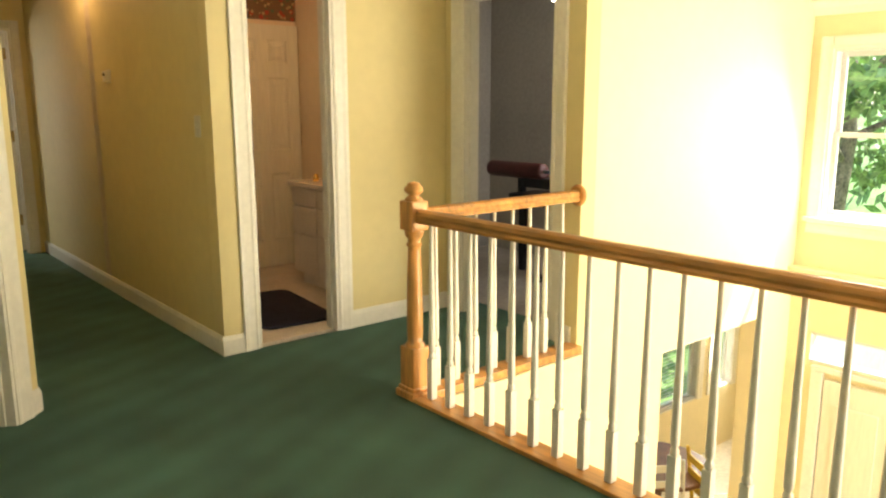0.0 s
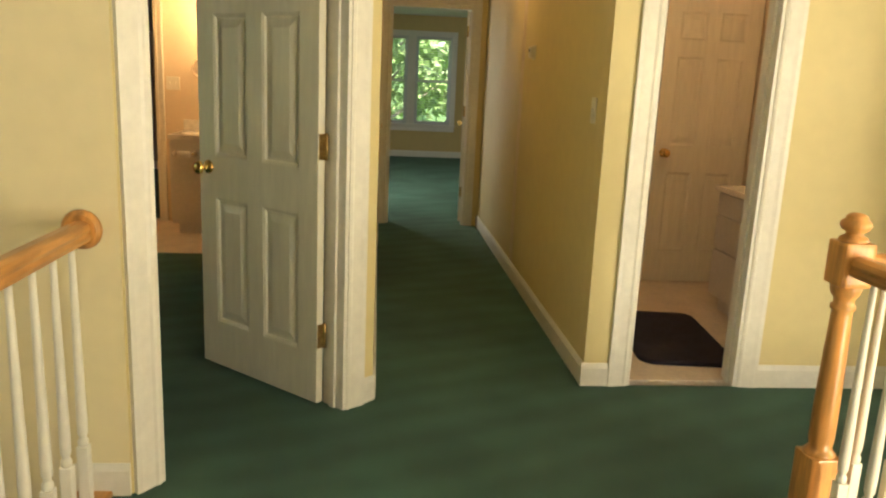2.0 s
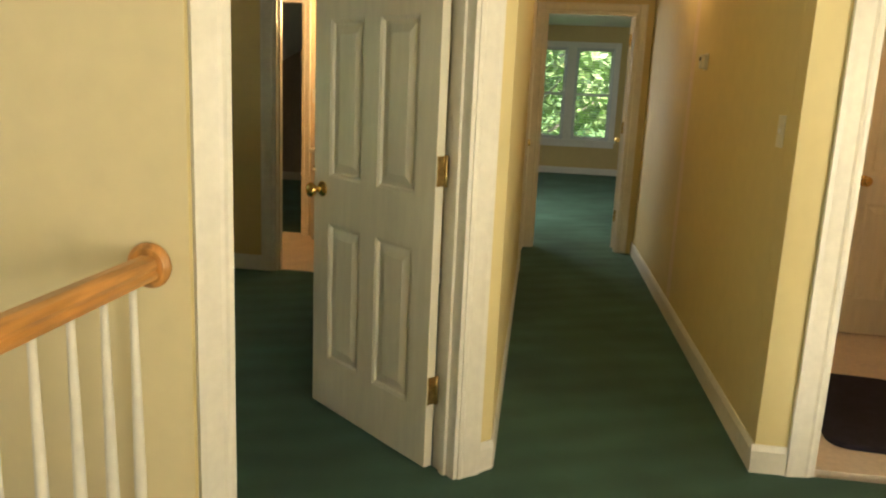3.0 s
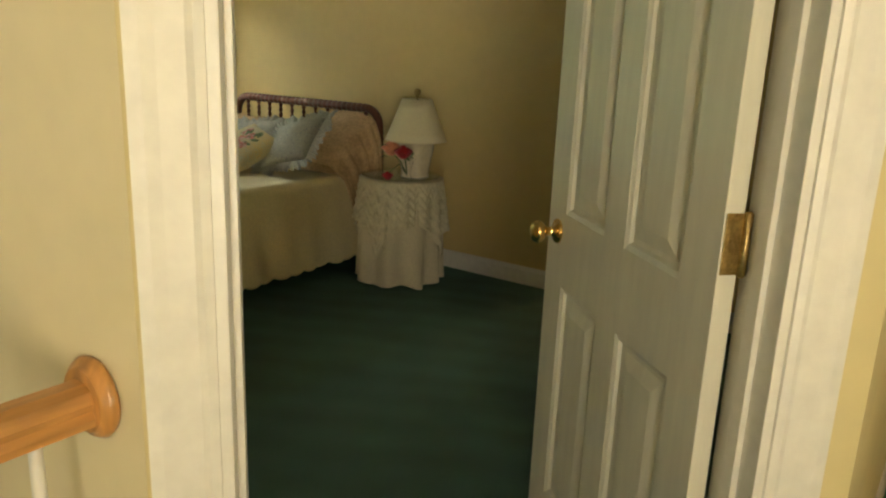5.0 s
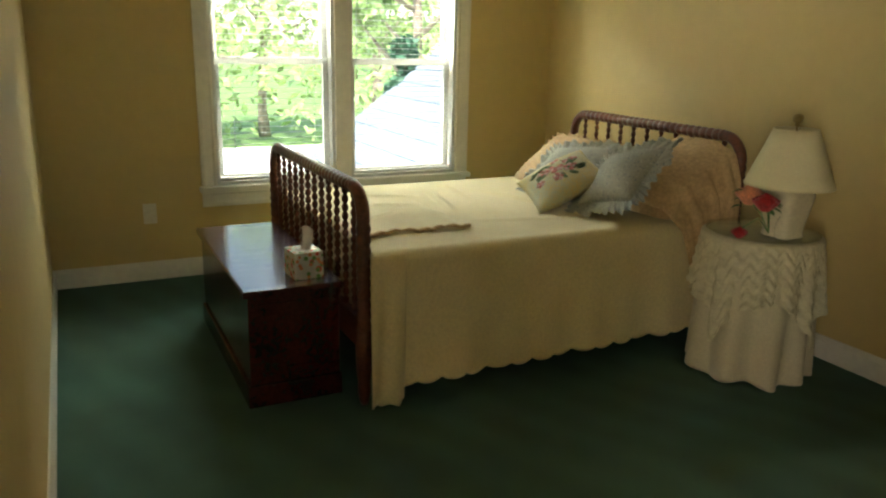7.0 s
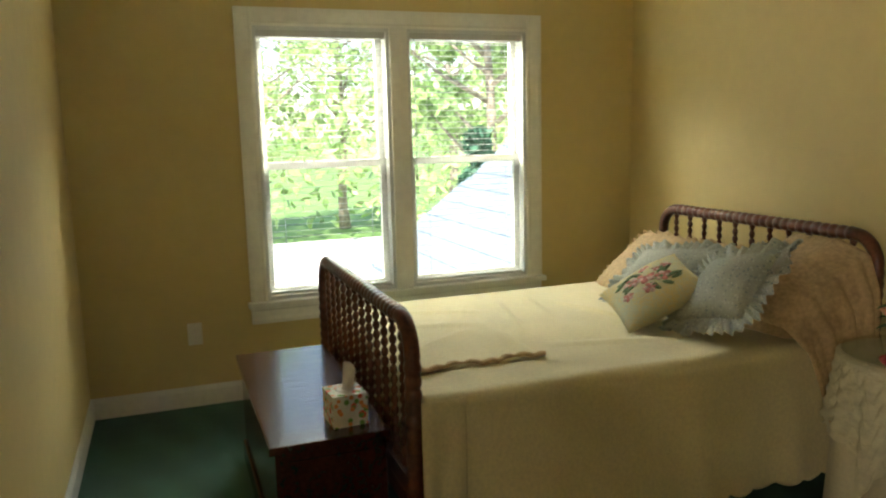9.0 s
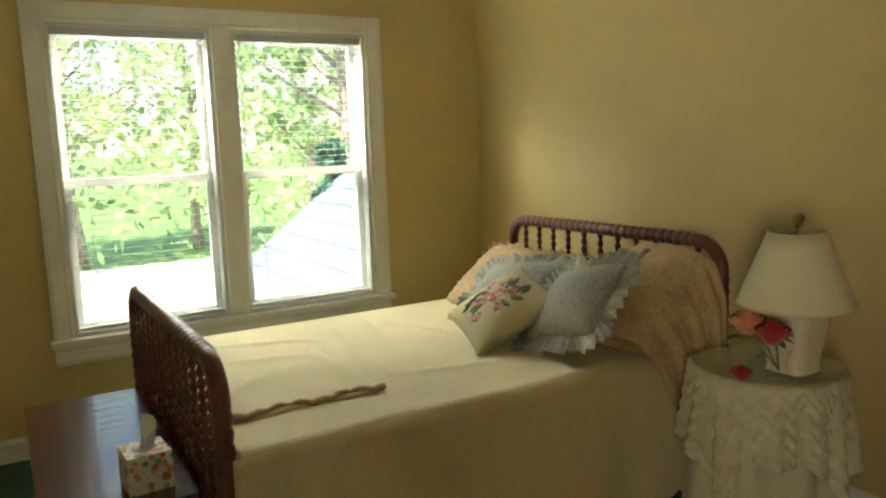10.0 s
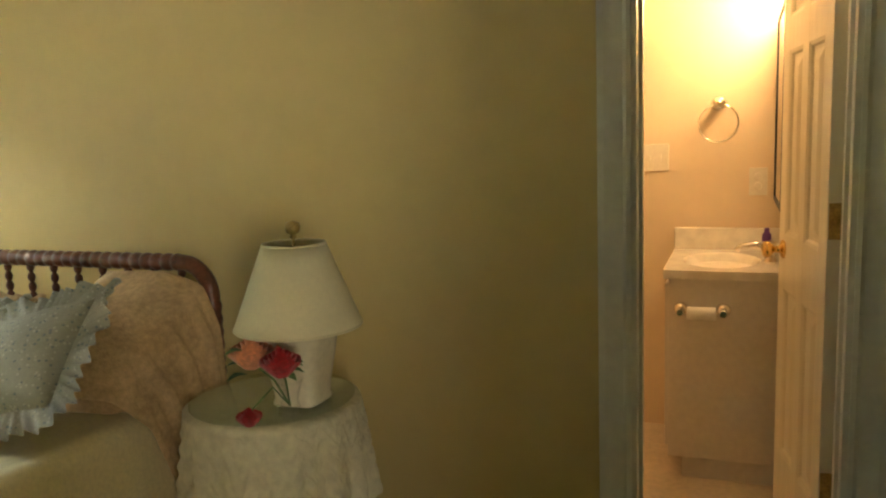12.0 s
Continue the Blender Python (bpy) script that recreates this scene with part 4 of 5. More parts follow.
def pillow(name, m, w, h, d, mat, label, ruffle=0.0, sag=0.0):
    """A stuffed square: bulging faces, pinched corners, optional gathered frill round the seam. Lies in x-y, thickness z."""
    root = thing(name, m, label, "pillow")
    bm = bmesh.new()
    n = 22

    def shape(u, v, s):
        a, b = u * 2 - 1, v * 2 - 1
        x, y = a * w / 2 * (1 - 0.06 * (1 - b * b)), b * h / 2 * (1 - 0.06 * (1 - a * a))
        f = max(0, (1 - a * a)) ** 0.5 * max(0, (1 - b * b)) ** 0.5
        wr = 0.010 * noise.noise((x * 9, y * 9, s * 3.1 + w)) * f
        return Vector((x, y, s * (d / 2 * f + wr) - sag * (x * x + y * y)))

    for s in (1, -1):
        grid(bm, n, n, lambda u, v: shape(u, v, s))
    bmesh.ops.remove_doubles(bm, verts=bm.verts, dist=0.0005)
    part("cushion", bm, mat, root)
    if ruffle:
        bm = bmesh.new()
        per = 4 * 130

        def frill(u, v):
            t = u * 4
            k = int(t) % 4
            f = t - int(t)
            c = [(-1, -1), (1, -1), (1, 1), (-1, 1)]
            a, b = c[k], c[(k + 1) % 4]
            px, py = a[0] + (b[0] - a[0]) * f, a[1] + (b[1] - a[1]) * f
            rr = math.hypot(px, py)
            bulge = 1 - 0.06 * (1 - min(abs(px), abs(py)) ** 2)
            gx, gy = px * w / 2 * bulge, py * h / 2 * bulge
            ox, oy = px / rr, py / rr
            wave = math.sin(u * 260 + 2 * math.sin(u * 41)) * 0.011 * v + 0.010 * math.sin(u * 57) * v
            e = ruffle * v * (1 + 0.12 * math.sin(u * 93))
            return Vector((gx + ox * e, gy + oy * e, wave - sag * (gx * gx + gy * gy)))

        grid(bm, per, 5, frill, close_u=True)
        part("ruffle", bm, mat, root, "gathered ruffle in the same cloth")
    return root


# sleeping pillows under tan lace shams, leaning on the headboard
def leaning(x, y, z, lean, turn, roll=0):
    return pose(x, y, z) @ pose(0, 0, 0, 0, 0, turn) @ pose(0, 0, 0, lean, 0, 0) @ pose(0, 0, 0, 0, 0, roll)


pillow("sham_pillow", leaning(-2.43, 6.46, 0.70, 38, 2), 0.68, 0.46, 0.19, SHAM, "tan lace covered bed pillow leaning on the headboard", 0.03)
pillow("sham_pillow", leaning(-1.75, 6.48, 0.695, 38, -2), 0.62, 0.44, 0.17, SHAM, "tan lace covered bed pillow with its cover hanging over the bedside")


def sham_drape():
    """The lace cover that falls from the pillow over the side of the bed."""
    bm = bmesh.new()

    def at(u, v):
        # u along the bed, v from the pillow's top down to beside the mattress
        y = 6.17 + 0.34 * v ** 1.3 * (1 - u) + 0.51 * u + 0.012 * math.sin(v * 5)
        p = [(-1.790, 0.64 + 0.30 * u ** 0.7), (-1.570, 0.69 + 0.255 * u ** 0.7), (-1.430, 0.665 + 0.24 * u ** 0.8), (-1.365, 0.57 + 0.20 * u), (-1.340, 0.36 + 0.06 * u), (-1.320, 0.10 + 0.04 * math.sin(u * 9))]
        t = v * (len(p) - 1)
        i = min(int(t), len(p) - 2)
        f = t - i
        x, z = p[i][0] + (p[i + 1][0] - p[i][0]) * f, p[i][1] + (p[i + 1][1] - p[i][1]) * f
        ripple = 0.013 * math.sin(u * 24 + 0.8 * math.sin(v * 4)) * v + 0.007 * math.sin(u * 45 + 1) * v
        return Vector((x + ripple, y, z))

    grid(bm, 46, 30, at)
    ob = single("sham_cover", bm, SHAM, Matrix(), "tan lace cover falling in folds over the bedside", "bed linen")
    s = ob.modifiers.new("thickness", "SOLIDIFY")
    s.thickness = 0.004


sham_drape()
pillow("blue_pillow", leaning(-2.14, 6.27, 0.735, 36, 6, 10), 0.42, 0.36, 0.14, BLUEPRINT, "blue sprigged cotton pillow with ruffled edge, behind", 0.065)
pillow("blue_pillow", leaning(-1.635, 6.20, 0.785, 42, -8, 20), 0.34, 0.34, 0.15, BLUEPRINT, "blue sprigged cotton pillow with a wide ruffle", 0.078)
needle = pillow("needlepoint_pillow", leaning(-1.895, 6.05, 0.735, 31, 8, 66), 0.37, 0.37, 0.14, NEEDLE, "yellow needlepoint pillow with pink flowers")


def embroidery(parent):
    """A stitched spray standing just proud of the pillow's face: petalled pink blossoms among green leaves."""
    rnd = random.Random(4)

    def height(x, y):
        return 0.0695 * max(0.0, 1 - (x / 0.185) ** 2) ** 0.5 * max(0.0, 1 - (y / 0.185) ** 2) ** 0.5

    def dab(name, x, y, q, long, turn, mat):
        bm = bmesh.new()
        lathe(bm, [(q * 0.7, -0.003), (q, 0.0), (q * 0.7, 0.0022), (0.001, 0.003)], 8)
        for v in bm.verts:
            v.co = Matrix.Rotation(turn, 3, "Z") @ Vector((v.co.x * long, v.co.y, v.co.z))
            v.co += Vector((x, y, height(x + v.co.x, y + v.co.y)))
        part(name, bm, mat, parent)

    for k in range(26):
        a, d = rnd.random() * 6.28, 0.06 + 0.075 * rnd.random()
        dab("stitched_leaf", d * math.cos(a), 0.8 * d * math.sin(a), 0.008 + 0.005 * rnd.random(), 2.2, a + rnd.random(), EMBG)
    for cx, cy, q in ((0.0, 0.01, 0.027), (0.062, -0.03, 0.023), (-0.060, 0.025, 0.023), (-0.012, -0.066, 0.020), (0.025, 0.080, 0.019), (0.100, 0.045, 0.016), (-0.105, -0.04, 0.016), (0.055, 0.04, 0.014)):
        for k in range(6):
            a = k * 1.047 + cx * 40
            dab("stitched_petal", cx + q * 0.9 * math.cos(a), cy + q * 0.9 * math.sin(a), q * 0.62, 1.25, a, EMBW if k % 2 else EMBP)
        dab("stitched_flower", cx, cy, q * 0.55, 1.0, 0, EMBP)


embroidery(needle)


# ---- chest and tissue box ----
def blanket_chest():
    x0, x1, y0, y1, top = -2.62, -1.54, 4.430, 4.815, 0.473
    root = thing("blanket_chest", pose((x0 + x1) / 2, (y0 + y1) / 2, 0), "dark polished mahogany blanket chest at the foot of the bed", "chest")
    w, d = (x1 - x0) / 2, (y1 - y0) / 2
    bm = bmesh.new()
    box(bm, -w + 0.02, -d + 0.02, 0.06, w - 0.02, d - 0.01, top - 0.028, 0.004)
    part("body", bm, MAHOG, root)
    bm = bmesh.new()
    box(bm, -w, -d, top - 0.028, w, d, top, 0.007)
    part("lid", bm, MAHOG, root, "polished lid reflecting the window")
    bm = bmesh.new()
    box(bm, -w + 0.008, -d + 0.008, 0.0, w - 0.008, d - 0.004, 0.09, 0.008)
    part("plinth", bm, MAHOG, root)
    for sx in (-1, 1):
        for a, b, c, e in ((-d + 0.06, 0.12, d - 0.06, 0.15), (-d + 0.06, top - 0.09, d - 0.06, top - 0.06)):
            bm = bmesh.new()
            box(bm, sx * (w - 0.022), a, b, sx * (w - 0.014), c, e, 0.002)
            part("side_moulding", bm, MAHOG, root)


blanket_chest()


def tissue_box():
    root = thing("tissue_box", pose(-1.675, 4.70, 0.474, 0, 0, 4), "dotted paper tissue box standing on the chest", "tissue box")
    bm = bmesh.new()
    box(bm, -0.062, -0.058, 0.0, 0.062, 0.058, 0.105, 0.002)
    part("carton", bm, DOTS, root)
    bm = bmesh.new()
    lathe(bm, [(0.030, 0.105), (0.032, 0.1062), (0.020, 0.1063)], 24)
    part("slot_rim", bm, PAPERW, root)
    bm = bmesh.new()
    grid(bm, 12, 9, lambda u, v: Vector(((u - 0.5) * (0.03 + 0.09 * v) + 0.02 * v, 0.014 * math.sin(u * 9 + v * 4) + 0.02 * v, 0.10 + 0.075 * v + 0.02 * math.sin(u * 7) * v)))
    ob = part("tissue", bm, PAPERW, root, "crumpled white tissue")
    s = ob.modifiers.new("thickness", "SOLIDIFY")
    s.thickness = 0.0015


tissue_box()

# ---- bedside table, lamp, roses ----
TX, TY, TZ, TR = -1.088, 6.535, 0.622, 0.230


def bedside_table():
    root = thing("bedside_table", pose(TX, TY, 0), "round bedside table hidden by its cloths", "table")
    bm = bmesh.new()
    lathe(bm, [(TR - 0.02, TZ - 0.03), (TR - 0.012, TZ - 0.022), (TR - 0.012, TZ - 0.014), (TR - 0.02, TZ - 0.008)], 48)
    part("tabletop", bm, WOODCH, root)
    bm = bmesh.new()
    lathe(bm, [(0.13, 0.0), (0.12, 0.02), (0.035, 0.05), (0.03, 0.3), (0.04, TZ - 0.03)], 24)
    part("pedestal", bm, WOODCH, root)


bedside_table()


def skirt():
    bm = bmesh.new()

    def at(u, v):
        a = 2 * math.pi * u
        r0 = TR - 0.004
        if v < 0.12:
            k = v / 0.12
            return Vector((TX + r0 * k * math.cos(a), TY + r0 * k * math.sin(a), TZ - 0.006))
        k = (v - 0.12) / 0.88
        f = 0.5 + 0.5 * math.sin(a * 9 + 0.8 * math.sin(a * 2))
        f2 = math.sin(a * 17 + 1) * 0.2
        r = r0 + 0.010 + k * (0.004 + 0.060 * (f - 0.45) + 0.012 * f2)
        return Vector((TX + r * math.cos(a), TY + r * math.sin(a), TZ - 0.008 - k * (TZ - 0.020) + 0.010 * math.sin(a * 5) * k))

    grid(bm, 220, 34, at, close_u=True)
    ob = single("table_skirt", bm, LINEN, Matrix(), "white floor length table skirt in deep folds", "tablecloth")
    s = ob.modifiers.new("thickness", "SOLIDIFY")
    s.thickness = 0.003


skirt()


def lace_cloth():
    """A square of lace over the skirt: its corners hang lowest, hem in small points."""
    bm = bmesh.new()

    def at(u, v):
        a = 2 * math.pi * u
        r0 = TR + 0.004
        if v < 0.15:
            k = v / 0.15
            return Vector((TX + r0 * k * math.cos(a), TY + r0 * k * math.sin(a), TZ - 0.001))
        k = (v - 0.15) / 0.85
        square = 1 / max(abs(math.cos(a + 0.62)), abs(math.sin(a + 0.62)))
        fall = 0.25 + 0.20 * (square - 1) / 0.414
        f = math.sin(a * 13 + math.sin(a * 3))
        ripple = 0.0035 * math.sin(k * 34 + 2.2 * math.sin(a * 24)) * min(1, k * 6)
        r = r0 + 0.012 + k * (0.020 + 0.022 * f + 0.007 * math.sin(a * 29)) + ripple
        hem = 0.012 * abs(math.sin(a * 26)) * max(0, k - 0.85) / 0.15
        return Vector((TX + r * math.cos(a), TY + r * math.sin(a), TZ - 0.003 - k * fall + hem))

    grid(bm, 320, 56, at, close_u=True)
    ob = single("lace_tablecloth", bm, LACE, Matrix(), "white lace overcloth draped on the round table", "tablecloth")
    s = ob.modifiers.new("thickness", "SOLIDIFY")
    s.thickness = 0.002


lace_cloth()
bm = bmesh.new()
lathe(bm, [(TR - 0.006, TZ + 0.0035), (TR, TZ + 0.006), (TR, TZ + 0.009), (TR - 0.004, TZ + 0.0105), (0.01, TZ + 0.0105)], 64)
single("glass_top", bm, TOPGLASS, pose(TX, TY, 0), "round clear glass plate on the lace cloth", "glass plate").visible_shadow = False
TT = TZ + 0.011


def table_lamp():
    root = thing("table_lamp", pose(-0.982, 6.525, TT), "cream ceramic table lamp with a pleated cone shade", "lamp")
    bm = bmesh.new()
    prof = [(0.066, 0.0), (0.068, 0.006), (0.063, 0.016), (0.067, 0.05), (0.078, 0.115), (0.086, 0.165), (0.084, 0.19), (0.064, 0.205), (0.030, 0.212), (0.022, 0.218), (0.018, 0.225)]
    vs = []
    segs = 32
    for r, h in prof:
        ring = []
        for i in range(segs):
            a = 2 * math.pi * i / segs
            sq = (abs(math.cos(a)) ** 5 + abs(math.sin(a)) ** 5) ** (-1 / 5)
            ring.append(bm.verts.new((r * sq * math.cos(a), r * sq * math.sin(a), h)))
        vs.append(ring)
    for a, b in zip(vs, vs[1:]):
        for i in range(segs):
            bm.faces.new((a[i], a[(i + 1) % segs], b[(i + 1) % segs], b[i])).smooth = True
    bm.faces.new(list(reversed(vs[0])))
    bm.faces.new(vs[-1])
    part("base", bm, CERAMIC, root)
    bm = bmesh.new()
    z0, z1, r0, r1 = 0.210, 0.434, 0.172, 0.084
    n = 96

    def shade(u, v):
        a = 2 * math.pi * u
        pleat = 0.0016 * (1 if int(u * n * 2) % 2 else -1)
        r = r0 + (r1 - r0) * v + pleat
        return Vector((r * math.cos(a), r * math.sin(a), z0 + (z1 - z0) * v))

    grid(bm, n * 2, 6, shade, close_u=True)
    ob = part("shade", bm, SHADE, root, "cream pleated fabric shade")
    s = ob.modifiers.new("thickness", "SOLIDIFY")
    s.thickness = 0.002
    for r, z in ((r0, z0), (r1, z1)):
        bm = bmesh.new()
        tube(bm, [(r * math.cos(2 * math.pi * k / 48), r * math.sin(2 * math.pi * k / 48), z) for k in range(48)], 0.003, 6, closed=True)
        part("shade_trim", bm, SHADE, root)
    bm = bmesh.new()
    tube(bm, [(0, 0, 0.20), (0, 0, 0.450)], 0.004, 8)
    for k in range(3):
        a = k * 2.094
        tube(bm, [(0, 0, 0.426), (r1 * math.cos(a), r1 * math.sin(a), 0.432)], 0.002, 6)
    part("harp", bm, OLDBRASS, root)
    bm = bmesh.new()
    lathe(bm, [(0.006, 0.446), (0.010, 0.452), (0.007, 0.458), (0.018, 0.465), (0.021, 0.478), (0.018, 0.490), (0.006, 0.495), (0.001, 0.496)], 18)
    part("finial", bm, OLDBRASS, root, "round brass finial")


table_lamp()


def rose(root, at, r, mat, seed):
    rnd = random.Random(seed)
    bm = bmesh.new()
    for layer in range(5):
        n = 3 + layer
        for i in range(n):
            a0 = 2 * math.pi * i / n + layer * 0.7 + rnd.random() * 0.3
            rr = r * (0.22 + 0.17 * layer)
            open_ = 0.15 + 0.2 * layer

            def petal(u, v, a0=a0, rr=rr, open_=open_, layer=layer):
                a = a0 + (u - 0.5) * 2.0 * (1.0 - 0.05 * layer)
                rad_ = rr * (0.35 + 0.65 * math.sin(v * 1.57)) + open_ * r * 0.35 * max(0, v - 0.6)
                return Vector(at) + Vector((rad_ * math.cos(a), rad_ * math.sin(a), r * (-0.75 + 1.45 * v * (1 - 0.09 * layer)) - r * 0.2 * (2 * u - 1) ** 2 * v))

            grid(bm, 6, 6, petal)
    part("rose_bloom", bm, mat, root)


def flower_vase():
    root = thing("flower_vase", pose(-0.94, 6.395, TT), "small glass vase of silk roses on the bedside table", "vase")
    bm = bmesh.new()
    lathe(bm, [(0.030, 0.0), (0.034, 0.004), (0.026, 0.03), (0.022, 0.05), (0.032, 0.085), (0.038, 0.10), (0.036, 0.10), (0.029, 0.084), (0.019, 0.05), (0.022, 0.03), (0.028, 0.008), (0.002, 0.006)], 28)
    part("glass_vase", bm, GLASS, root).visible_shadow = False
    rose(root, (0.02, -0.06, 0.165), 0.050, ROSER, 1)
    rose(root, (-0.085, -0.035, 0.175), 0.056, ROSEP, 2)
    rose(root, (-0.055, -0.10, 0.030), 0.032, ROSER, 3)
    rose(root, (-0.045, 0.03, 0.150), 0.040, ROSEP, 5)
    bm = bmesh.new()
    for x, y, z in ((0.02, -0.06, 0.16), (-0.085, -0.035, 0.15), (-0.055, -0.10, 0.04), (-0.045, 0.03, 0.13)):
        tube(bm, [(0, 0, 0.03), (x * 0.4, y * 0.4, 0.10 if z > 0.1 else 0.09), (x, y, z)], 0.0025, 6)
    part("stem", bm, LEAFM, root)
    rnd = random.Random(7)
    for i in range(11):
        a = rnd.random() * 6.28
        cx, cy, cz = (-0.05 + 0.06 * math.cos(a), -0.03 + 0.05 * math.sin(a), 0.12 + 0.07 * rnd.random())
        bm = bmesh.new()
        grid(bm, 5, 5, lambda u, v: Vector((cx, cy, cz)) + Matrix.Rotation(a, 3, "Z") @ Vector(((v - 0.2) * 0.055, (u - 0.5) * 0.034 * math.sin(v * 3.0 + 0.1), 0.012 * math.sin(v * 3) - 0.01 * v)))
        part("leaf", bm, LEAFM, root)


flower_vase()


# ---- wall fittings ----
def plate(m, label, kind, w=0.072, h=0.116):
    root = thing(kind, m, label, kind.replace("_", " "))
    bm = bmesh.new()
    box(bm, -w / 2, -0.006, -h / 2, w / 2, 0.0, h / 2, 0.002)
    part("cover_plate", bm, PLASTIC, root)
    if kind == "light_switch":
        for x in ([0] if w < 0.1 else [-0.023, 0.023]):
            bm = bmesh.new()
            box(bm, x - 0.005, -0.014, -0.010, x + 0.005, -0.005, 0.010, 0.001)
            part("toggle", bm, PLASTIC, root)
    else:
        for z in (-0.02, 0.02):
            bm = bmesh.new()
            lathe(bm, [(0.016, -0.0055), (0.016, -0.0085), (0.012, -0.009)], 20, (0, 0, z), "y")
            part("socket", bm, PLASTIC, root)
    return root


plate(pose(2.535, 4.73, 1.24, 0, 0, -90), "ivory light switch on the hall wall", "light_switch")
plate(pose(-3.40, 4.29, 0.39, 0, 0, 90), "ivory wall outlet under the bedroom window", "wall_outlet")
plate(pose(-0.215, 8.25, 1.22, 0, 0, 0), "double light switch on the bathroom wall", "light_switch", 0.116)
plate(pose(0.205, 8.25, 1.11, 0, 0, 0), "ivory outlet by the bathroom mirror", "wall_outlet")


def thermostat():
    root = thing("thermostat", pose(2.535, 6.18, 1.54, 0, 0, -90), "small white thermostat on the hall wall", "thermostat")
    bm = bmesh.new()
    box(bm, -0.045, -0.008, -0.045, 0.045, 0, 0.045, 0.004)
    part("wall_plate", bm, PLASTIC, root)
    bm = bmesh.new()
    box(bm, -0.036, -0.034, -0.036, 0.036, -0.008, 0.036, 0.008)
    part("case", bm, PLASTIC, root)
    bm = bmesh.new()
    box(bm, -0.020, -0.036, 0.004, 0.020, -0.0335, 0.022, 0.001)
    part("dial_window", bm, BLACKMETAL, root)


thermostat()


# ---- bathroom beside the hall ----
def drawer_vanity():
    x0, x1, y0, y1 = 3.675, 4.238, 4.75, 5.82
    root = thing("bathroom_vanity", pose(x0, y0, 0), "white bathroom vanity with drawers", "vanity")
    w, d = x1 - x0, y1 - y0
    bm = bmesh.new()
    box(bm, 0.02, 0, 0.10, w, d, 0.755, 0.003)
    box(bm, 0.07, 0.02, 0.004, w, d - 0.02, 0.10)
    part("cabinet_body", bm, LAMINATE, root)
    for a, b in ((0.02, 0.355), (0.365, 0.71), (0.72, d - 0.01)):
        for z0, z1 in ((0.115, 0.395), (0.41, 0.61), (0.625, 0.745)):
            bm = bmesh.new()
            box(bm, 0.0, a, z0, 0.018, b, z1, 0.004)
            part("drawer_front", bm, LAMINATE, root)
    bm = bmesh.new()
    box(bm, -0.02, -0.02, 0.757, w, d + 0.02, 0.79, 0.008)
    box(bm, w - 0.02, -0.02, 0.79, w, d + 0.02, 0.89, 0.004)
    part("countertop", bm, MARBLE, root, "white cultured marble top")
    bm = bmesh.new()
    tube(bm, [(w - 0.1, d / 2, 0.79), (w - 0.1, d / 2, 0.88), (w - 0.16, d / 2, 0.90), (w - 0.20, d / 2, 0.87)], 0.012, 10)
    part("faucet", bm, BRASS, root)
    bm = bmesh.new()
    lathe(bm, [(0.022, 0.0), (0.024, 0.02), (0.018, 0.05), (0.012, 0.055)], 16, (0.12, d - 0.16, 0.79))
    return root, bm


_, cup = drawer_vanity()
single("tumbler", cup, BRASS, pose(3.675, 4.75, 0), "small brass tumbler on the vanity", "cup")
bm = bmesh.new()
box(bm, 4.228, 4.72, 0.92, 4.238, 6.25, 1.95, 0.002)
single("wall_mirror", bm, MIRROR, Matrix(), "large plain mirror over the bathroom vanity", "mirror")
bm = bmesh.new()
box(bm, 2.645, 6.488, 2.02, 4.228, 6.498, 2.36)
box(bm, 4.230, 4.67, 2.02, 4.238, 6.486, 2.36)
structure("trim_wallpaper_border", bm, BORDER, "dark floral wallpaper border under the bathroom ceiling")


def bath_mat():
    bm = bmesh.new()
    w, d, r = 0.50, 0.88, 0.08
    pts = []
    for cx, cy, a0 in ((w / 2 - r, d / 2 - r, 0), (-w / 2 + r, d / 2 - r, 90), (-w / 2 + r, -d / 2 + r, 180), (w / 2 - r, -d / 2 + r, 270)):
        for k in range(7):
            a = radians(a0 + 15 * k)
            pts.append((cx + r * math.cos(a), cy + r * math.sin(a)))
    lo = [bm.verts.new((x, y, 0)) for x, y in pts]
    hi = [bm.verts.new((x, y, 0.014)) for x, y in pts]
    inn = [bm.verts.new((x * 0.965, y * 0.98, 0.020)) for x, y in pts]
    n = len(pts)
    for a, b in ((lo, hi), (hi, inn)):
        for i in range(n):
            bm.faces.new((a[i], a[(i + 1) % n], b[(i + 1) % n], b[i]))
    bm.faces.new(inn)
    bm.faces.new(list(reversed(lo)))
    single("bath_mat", bm, NAVY, pose(3.20, 5.22, 0.005, 0, 0, -6), "navy blue bath mat with rounded corners", "bath mat")


bath_mat()


